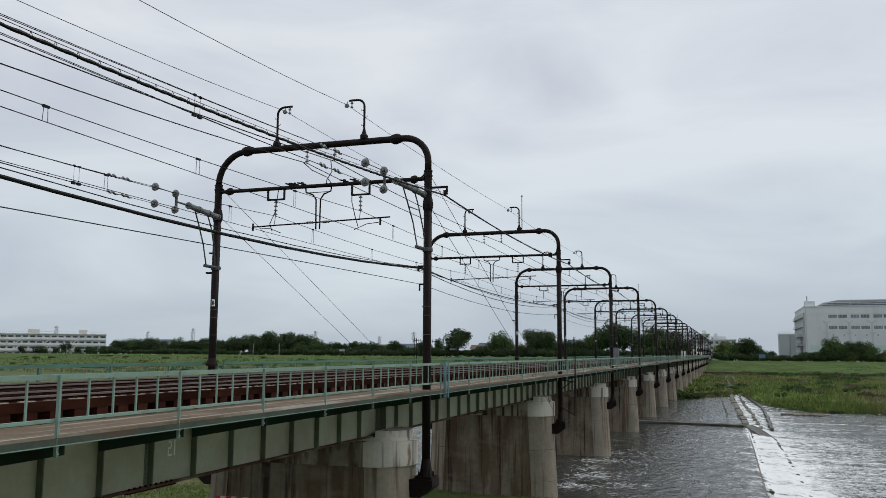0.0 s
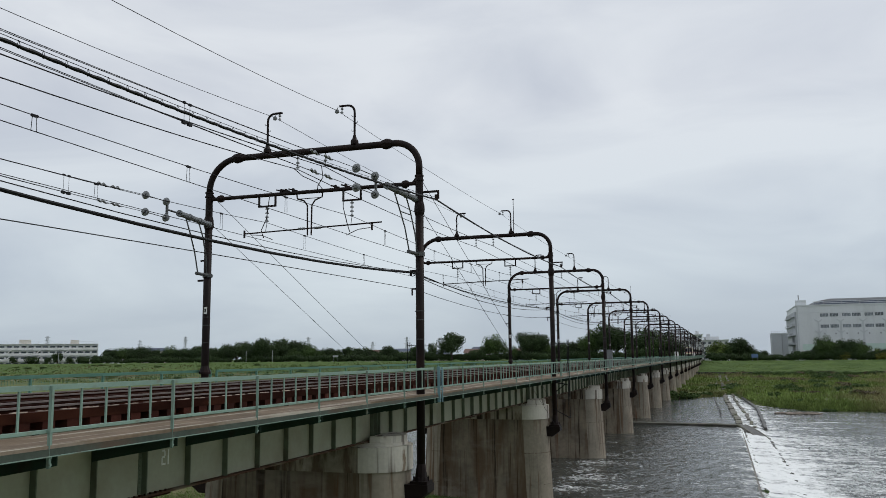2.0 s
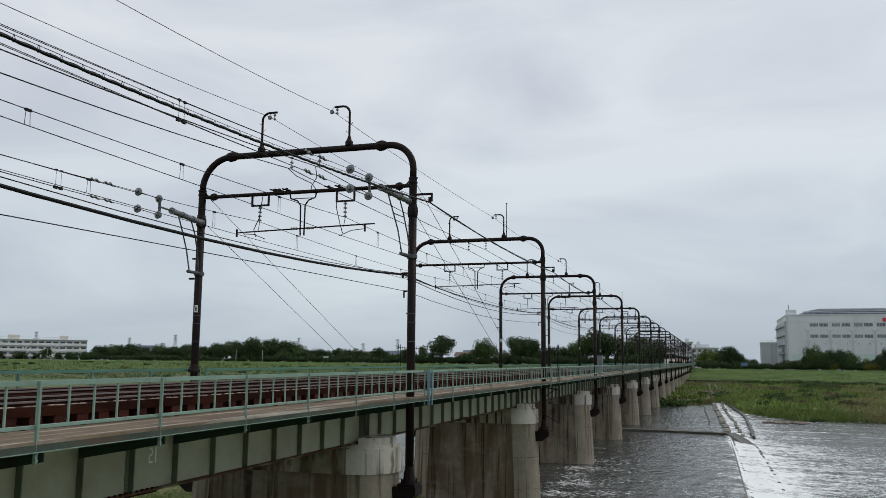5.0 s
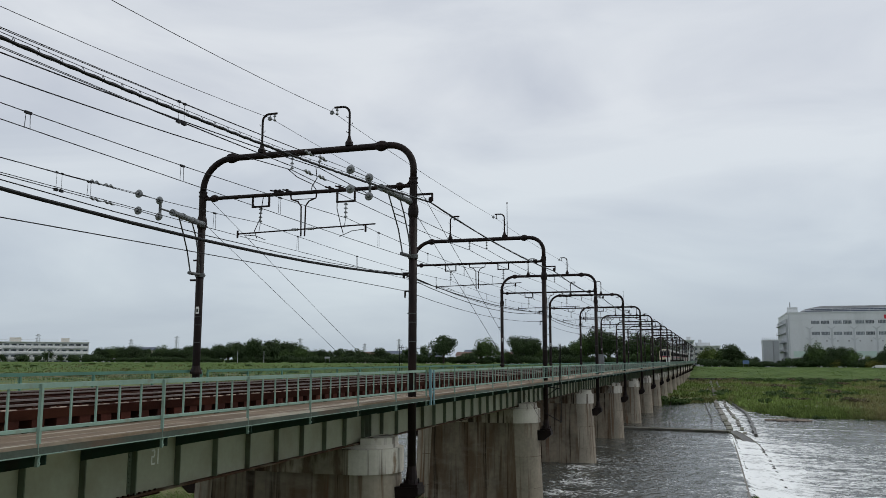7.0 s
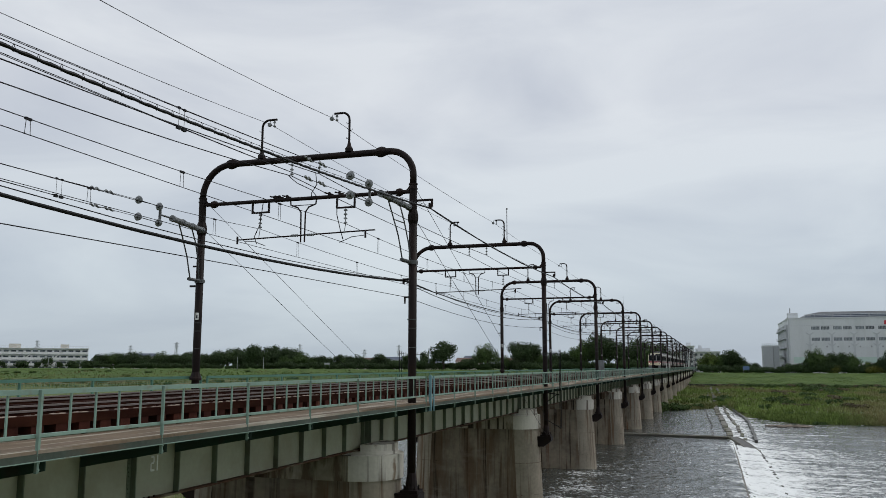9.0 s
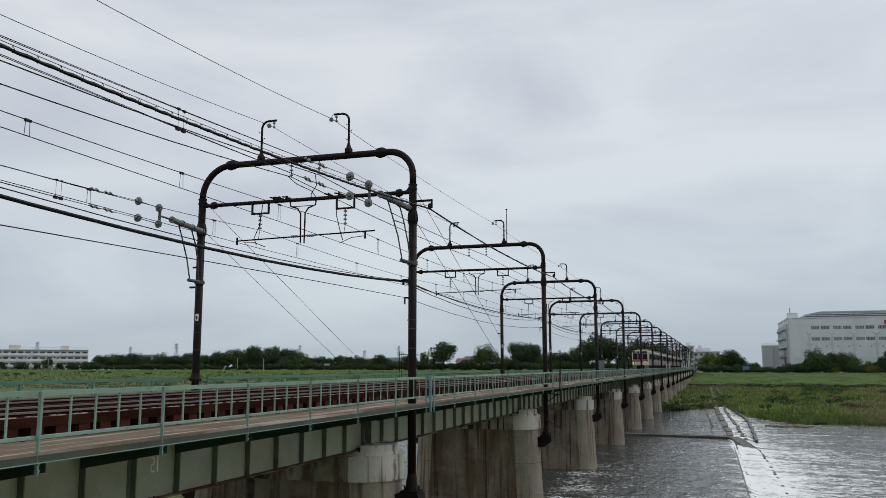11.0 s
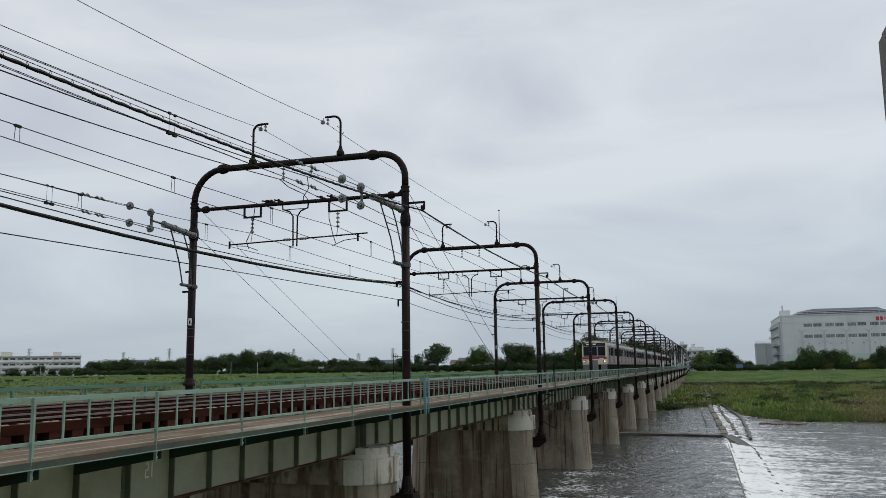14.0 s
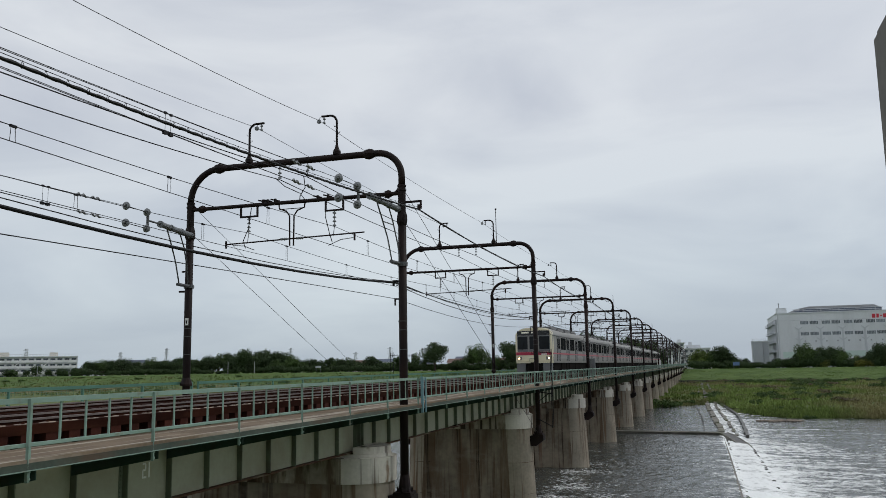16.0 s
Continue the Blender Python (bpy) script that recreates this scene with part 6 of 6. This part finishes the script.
def build_train():
    t = thing("train", CX + TRACK, 375, RAILTOP, "eight-car stainless commuter train with ivory front and crimson stripe", "train")
    prof = body_profile()
    cars = []
    for c in range(8):
        y = c * 20.0
        bm = bmesh.new()
        lo = [bm.verts.new((x, y + 0.25, z)) for x, z in prof]
        hi = [bm.verts.new((x, y + 19.75, z)) for x, z in prof]
        n = len(prof)
        for i in range(n):
            j = (i + 1) % n
            bm.faces.new((lo[i], lo[j], hi[j], hi[i]))
        bm.faces.new(lo[::-1]), bm.faces.new(hi)
        car = part("car", bm, M_STEEL, t, "stainless steel car body")
        cars.append((car, y))
    first = {}

    def sub(kind, make, material, car, x, y, z, label=""):
        if kind in first:
            o = again(first[kind], car)
        else:
            o = first[kind] = part(kind[0], make(), material, car, label)
        o.location = (x, y, z)
        return o

    for c, (car, y) in enumerate(cars):
        for s in (1, -1):
            for d in (2.9, 7.6, 12.4, 17.1):
                sub(("door",), lambda: boxed(-0.012, 0.012, -0.65, 0.65, 0, 1.85), M_DOOR, car, s * 1.402, y + d, 1.13, "dull steel sliding door")
                for e in (-0.32, 0.32):
                    sub(("door_window",), lambda: boxed(-0.016, 0.016, -0.21, 0.21, 0, 0.78), M_SIDEGLASS, car, s * 1.404, y + d + e, 2.02)
                sub(("door_seam",), lambda: boxed(-0.017, 0.017, -0.02, 0.02, 0, 1.85), M_UNDER, car, s * 1.404, y + d, 1.13)
                for e in (-0.68, 0.68):
                    sub(("door_edge",), lambda: boxed(-0.017, 0.017, -0.025, 0.025, 0, 1.9), M_UNDER, car, s * 1.403, y + d + e, 1.1)
            for d in (5.25, 10.0, 14.75):
                for e in (-0.62, 0.62):
                    sub(("side_window",), lambda: boxed(-0.014, 0.014, -0.55, 0.55, 0, 0.94), M_SIDEGLASS, car, s * 1.403, y + d + e, 1.96)
            for d in (1.3, 18.7):
                if not (c == 0 and d < 2):
                    sub(("end_window",), lambda: boxed(-0.014, 0.014, -0.35, 0.35, 0, 0.94), M_SIDEGLASS, car, s * 1.403, y + d, 1.96)
            sub(("stripe",), lambda: boxed(-0.006, 0.006, 0.3, 19.7, 0, 0.10), M_MAGENTA, car, s * 1.4145, y, 1.60, "crimson stripe")
            sub(("roof_gutter",), lambda: boxed(-0.03, 0.03, 0.3, 19.7, 0, 0.06), M_TROOF, car, s * 1.40, y, 2.97)
        def ac():
            b = bmesh.new()
            prism(b, [(-0.7, -1.2), (0.7, -1.2), (0.7, 1.2), (-0.7, 1.2)], 3.48, 3.80, 0.12)
            return b
        for d in (4.6, 8.2, 11.8, 15.4):
            sub(("roof_unit",), ac, M_TROOF, car, 0, y + d, 0, "grey rooftop air-conditioning unit")
        def bogie():
            b = boxed(-1.05, 1.05, -1.5, 1.5, 0.32, 0.62)
            for yy in (-1.05, 1.05):
                for xx in (-0.72, 0.72):
                    pipe(b, [(xx - 0.06, yy, 0.431), (xx + 0.06, yy, 0.431)], 0.43, 14)
            box(b, -1.1, 1.1, -0.4, 0.4, 0.62, 0.95)
            return b
        for d in (3.1, 16.9):
            sub(("bogie",), bogie, M_UNDER, car, 0, y + d, 0, "black bogie with wheels")
        def gear():
            b = boxed(-1.2, 1.2, 0.4, 19.6, 0.42, 0.949)
            for a0, a1, dz in ((5.2, 7.4, 0.35), (7.7, 9.0, 0.45), (9.3, 12.2, 0.32), (12.5, 14.6, 0.4)):
                box(b, -1.25, 1.25, a0, a1, dz, 0.949)
            return b
        sub(("underfloor_equipment",), gear, M_UNDER, car, 0, y, 0, "black underfloor boxes")
        if c:
            sub(("end_frame",), lambda: boxed(-1.3, 1.3, 0.2, 0.249, 0.95, 3.2), M_UNDER, car, 0, y, 0)
        if c in (1, 4, 6):
            def panto():
                b = boxed(-0.7, 0.7, -0.8, 0.8, 3.62, 3.72)
                pipe(b, [(0, 0.7, 3.75), (0, -0.5, 4.35), (0, 0.2, 5.02)], 0.035, 6)
                pipe(b, [(-0.8, 0.2, 4.96), (-0.55, 0.2, 5.05), (0.55, 0.2, 5.05), (0.8, 0.2, 4.96)], 0.03, 6)
                return b
            sub(("pantograph",), panto, M_UNDER, car, 0, y + 16.4, 0, "raised folding pantograph")
        if c:
            sub(("gangway",), lambda: boxed(-0.6, 0.6, -0.26, 0.26, 1.0, 3.1), M_UNDER, car, 0, y, 0, "black gangway bellows")
    # ivory front with flat windscreens
    fr = bmesh.new()
    lo = [fr.verts.new((x * 0.985, 0.0, z - (0.04 if z > 3 else 0))) for x, z in prof]
    hi = [fr.verts.new((x * 1.006, 0.62, z + (0.012 if z > 2 else -0.01))) for x, z in prof]
    n = len(prof)
    for i in range(n):
        j = (i + 1) % n
        fr.faces.new((lo[i], lo[j], hi[j], hi[i]))
    fr.faces.new(lo[::-1]), fr.faces.new(hi)
    front = part("front", fr, M_CREAM, t, "ivory driving-cab front")
    part("destination_panel", boxed(-1.24, 1.24, -0.014, 0.0, 3.02, 3.36), M_LEDSIGN, front)
    part("display_bars", boxed(-0.9, -0.35, -0.02, -0.0145, 3.17, 3.29), M_AMBER, front, "pale display bars")
    part("display_bars", boxed(-0.15, 0.2, -0.02, -0.0145, 3.17, 3.29), M_AMBER, front, "pale display bars")
    part("grey_band", boxed(-1.24, 1.24, -0.010, 0.0, 1.78, 3.015), M_DOOR, front, "grey windscreen surround")
    for x0, x1 in ((-1.19, -0.46), (-0.30, 0.27), (0.43, 1.19)):
        part("windscreen", boxed(x0, x1, -0.022, -0.0105, 1.98, 2.93), M_GLASS, front)
    for x, z0 in ((-0.85, 2.0), (0.85, 2.0)):
        part("wiper", piped([(x, -0.035, 1.92), (x + 0.12, -0.035, 2.5)], 0.018, 5), M_UNDER, front)
    part("front_stripe", boxed(-1.36, 1.36, -0.012, 0.0, 1.54, 1.77), M_MAGENTA, front, "crimson stripe across the front")
    part("number_bars", boxed(0.55, 1.0, -0.018, -0.0125, 1.56, 1.64), M_WHITE, front)
    for x in (-1.08, 1.08):
        part("lamp_bezel", boxed(x - 0.16, x + 0.16, -0.03, 0.0, 1.19, 1.42), M_DOOR, front)
        part("headlight", piped([(x + (0.05 if x > 0 else -0.05), -0.045, 1.31), (x + (0.05 if x > 0 else -0.05), -0.031, 1.31)], 0.075, 14), M_HEAD, front, "glowing headlight")
    for k in range(7):
        part("stripe_check", boxed(0.10 + k * 0.17, 0.18 + k * 0.17, -0.017, -0.0125, 1.665, 1.765), M_LEDSIGN, front, "black check on the stripe")
    for x in (-0.38, 0.35):
        part("window_pillar", boxed(x - 0.05, x + 0.05, -0.03, -0.0105, 1.80, 3.0), M_STEEL, front)
    part("cab_sill", boxed(-1.28, 1.28, -0.04, 0.0, 1.10, 1.145), M_CREAM, front)
    part("handrail", piped([(-0.32, -0.03, 1.1), (-0.32, -0.06, 1.3), (0.32, -0.06, 1.3), (0.32, -0.03, 1.1)], 0.018, 5), M_GALV, front)
    for x in (-1.0, 1.0):
        part("skirt", boxed(x - 0.33, x + 0.33, 0.06, 0.5, 0.22, 0.93), M_DOOR, front, "grey steel skirt")
    cp = boxed(-0.18, 0.18, -0.35, 0.6, 0.72, 1.0)
    box(cp, -0.6, 0.6, 0.1, 0.5, 0.3, 0.93)
    part("coupler", cp, M_UNDER, front, "black coupler and hoses")
    return t


TRAIN = build_train()


# ---- white van on the levee road ----
def build_van():
    v = thing("van", 175, 452.5, ground_z(175, 452.5), "white box van driving along the levee road", "van")
    part("cargo_box", boxed(-2.6, 3.6, -1.0, 1.0, 0.75, 2.9), M_WHITE, v)
    cab = bmesh.new()
    pts = [(-4.4, 0.5), (-2.62, 0.5), (-2.62, 2.3), (-3.6, 2.3), (-4.3, 1.4)]
    lo = [cab.verts.new((x, -0.95, z)) for x, z in pts]
    hi = [cab.verts.new((x, 0.95, z)) for x, z in pts]
    cab.faces.new(lo), cab.faces.new(hi[::-1])
    for i in range(5):
        cab.faces.new((lo[i], lo[(i + 1) % 5], hi[(i + 1) % 5], hi[i]))
    c = part("cab", cab, M_WHITE, v)
    part("side_window", boxed(-3.7, -2.9, -0.97, -0.955, 1.45, 2.1), M_GLASS, c)
    part("chassis", boxed(-4.2, 3.4, -0.85, 0.85, 0.4, 0.745), M_UNDER, v)
    w = None
    for x in (-3.5, 2.2):
        for y in (-0.85, 0.85):
            if w is None:
                w = part("wheel", piped([(0, -0.12, 0), (0, 0.12, 0)], 0.40, 14), M_UNDER, v)
                w.location = (x, y, 0.41)
            else:
                again(w, v, x, y, 0.41)
    return v


VAN = build_van()


# ---- drifting foam: rigid flecks carried by the river ----
M_FOAM = mat("white_river_foam", (0.70, 0.72, 0.71), 0.8, 0, 0.1, 1.5, 9, bump=0)


def build_foam(seed, count, spread):
    rnd = random.Random(seed)
    bm = bmesh.new()
    for _ in range(count):
        cx, cy = rnd.gauss(0, spread[0]), rnd.gauss(0, spread[1])
        lx, ly = rnd.uniform(0.04, 0.20), rnd.uniform(0.04, 0.12)
        ring = []
        for k in range(9):
            a_ = 6.283 * k / 9
            q = rnd.uniform(0.55, 1.2)
            ring.append((cx + lx * q * math.cos(a_), cy + ly * q * math.sin(a_)))
        lo = [bm.verts.new((x, y, -0.04)) for x, y in ring]
        hi = [bm.verts.new((cx + (x - cx) * 0.8, cy + (y - cy) * 0.8, 0.015)) for x, y in ring]
        bm.faces.new(hi)
        for k in range(9):
            bm.faces.new((lo[k], lo[(k + 1) % 9], hi[(k + 1) % 9], hi[k]))
    return part("foam_patch", bm, M_FOAM)


FOAM = []
kinds = [build_foam(20 + i, 46, (1.3, 1.5)) for i in range(4)]
rnd = random.Random(31)
spots = [(rnd.uniform(5.0, 13.0), rnd.uniform(57, 104), -0.66, rnd.uniform(0.5, 0.9)) for _ in range(22)]
for i, (x, y, z, speed) in enumerate(spots):
    o = kinds[i] if i < 4 else copy_thing(kinds[i % 4], pose(x, y, z))
    tagged(o, "loose white foam flecks drifting on the river", "foam", "drifting foam", "stuff")
    FOAM.append((o, x, y, z, speed))


# ---- what moves ----
def motions():
    rows = []
    for t in (0, 2, 4, 6, 8, 9, 10, 11, 12, 13, 14, 15, 16):
        y = 376.7 - 22.818 * t + 0.19758 * t * t
        rows.append((t, pose(CX + TRACK, y, RAILTOP)))
    walk(TRAIN, rows)
    rows = []
    for t in (0, 4, 6, 7, 8, 9, 10, 12, 16):
        x = 77 - 14.0 * (t - 7) if t < 10 else spline(t, [(10, 35.0), (12, 24.0), (16, 20.0)])
        rows.append((t, pose(x, 452.5, ground_z(x, 452.5))))
    walk(VAN, rows)
    for i, (o, x, y, z, speed) in enumerate(FOAM):
        walk(o, [(t, pose(x + speed * t, y + 0.15 * math.sin(i + 0.4 * t), z, 0, 0, 3 * math.sin(i + 0.3 * t))) for t in (0, 4, 8, 12, 16)])


motions()
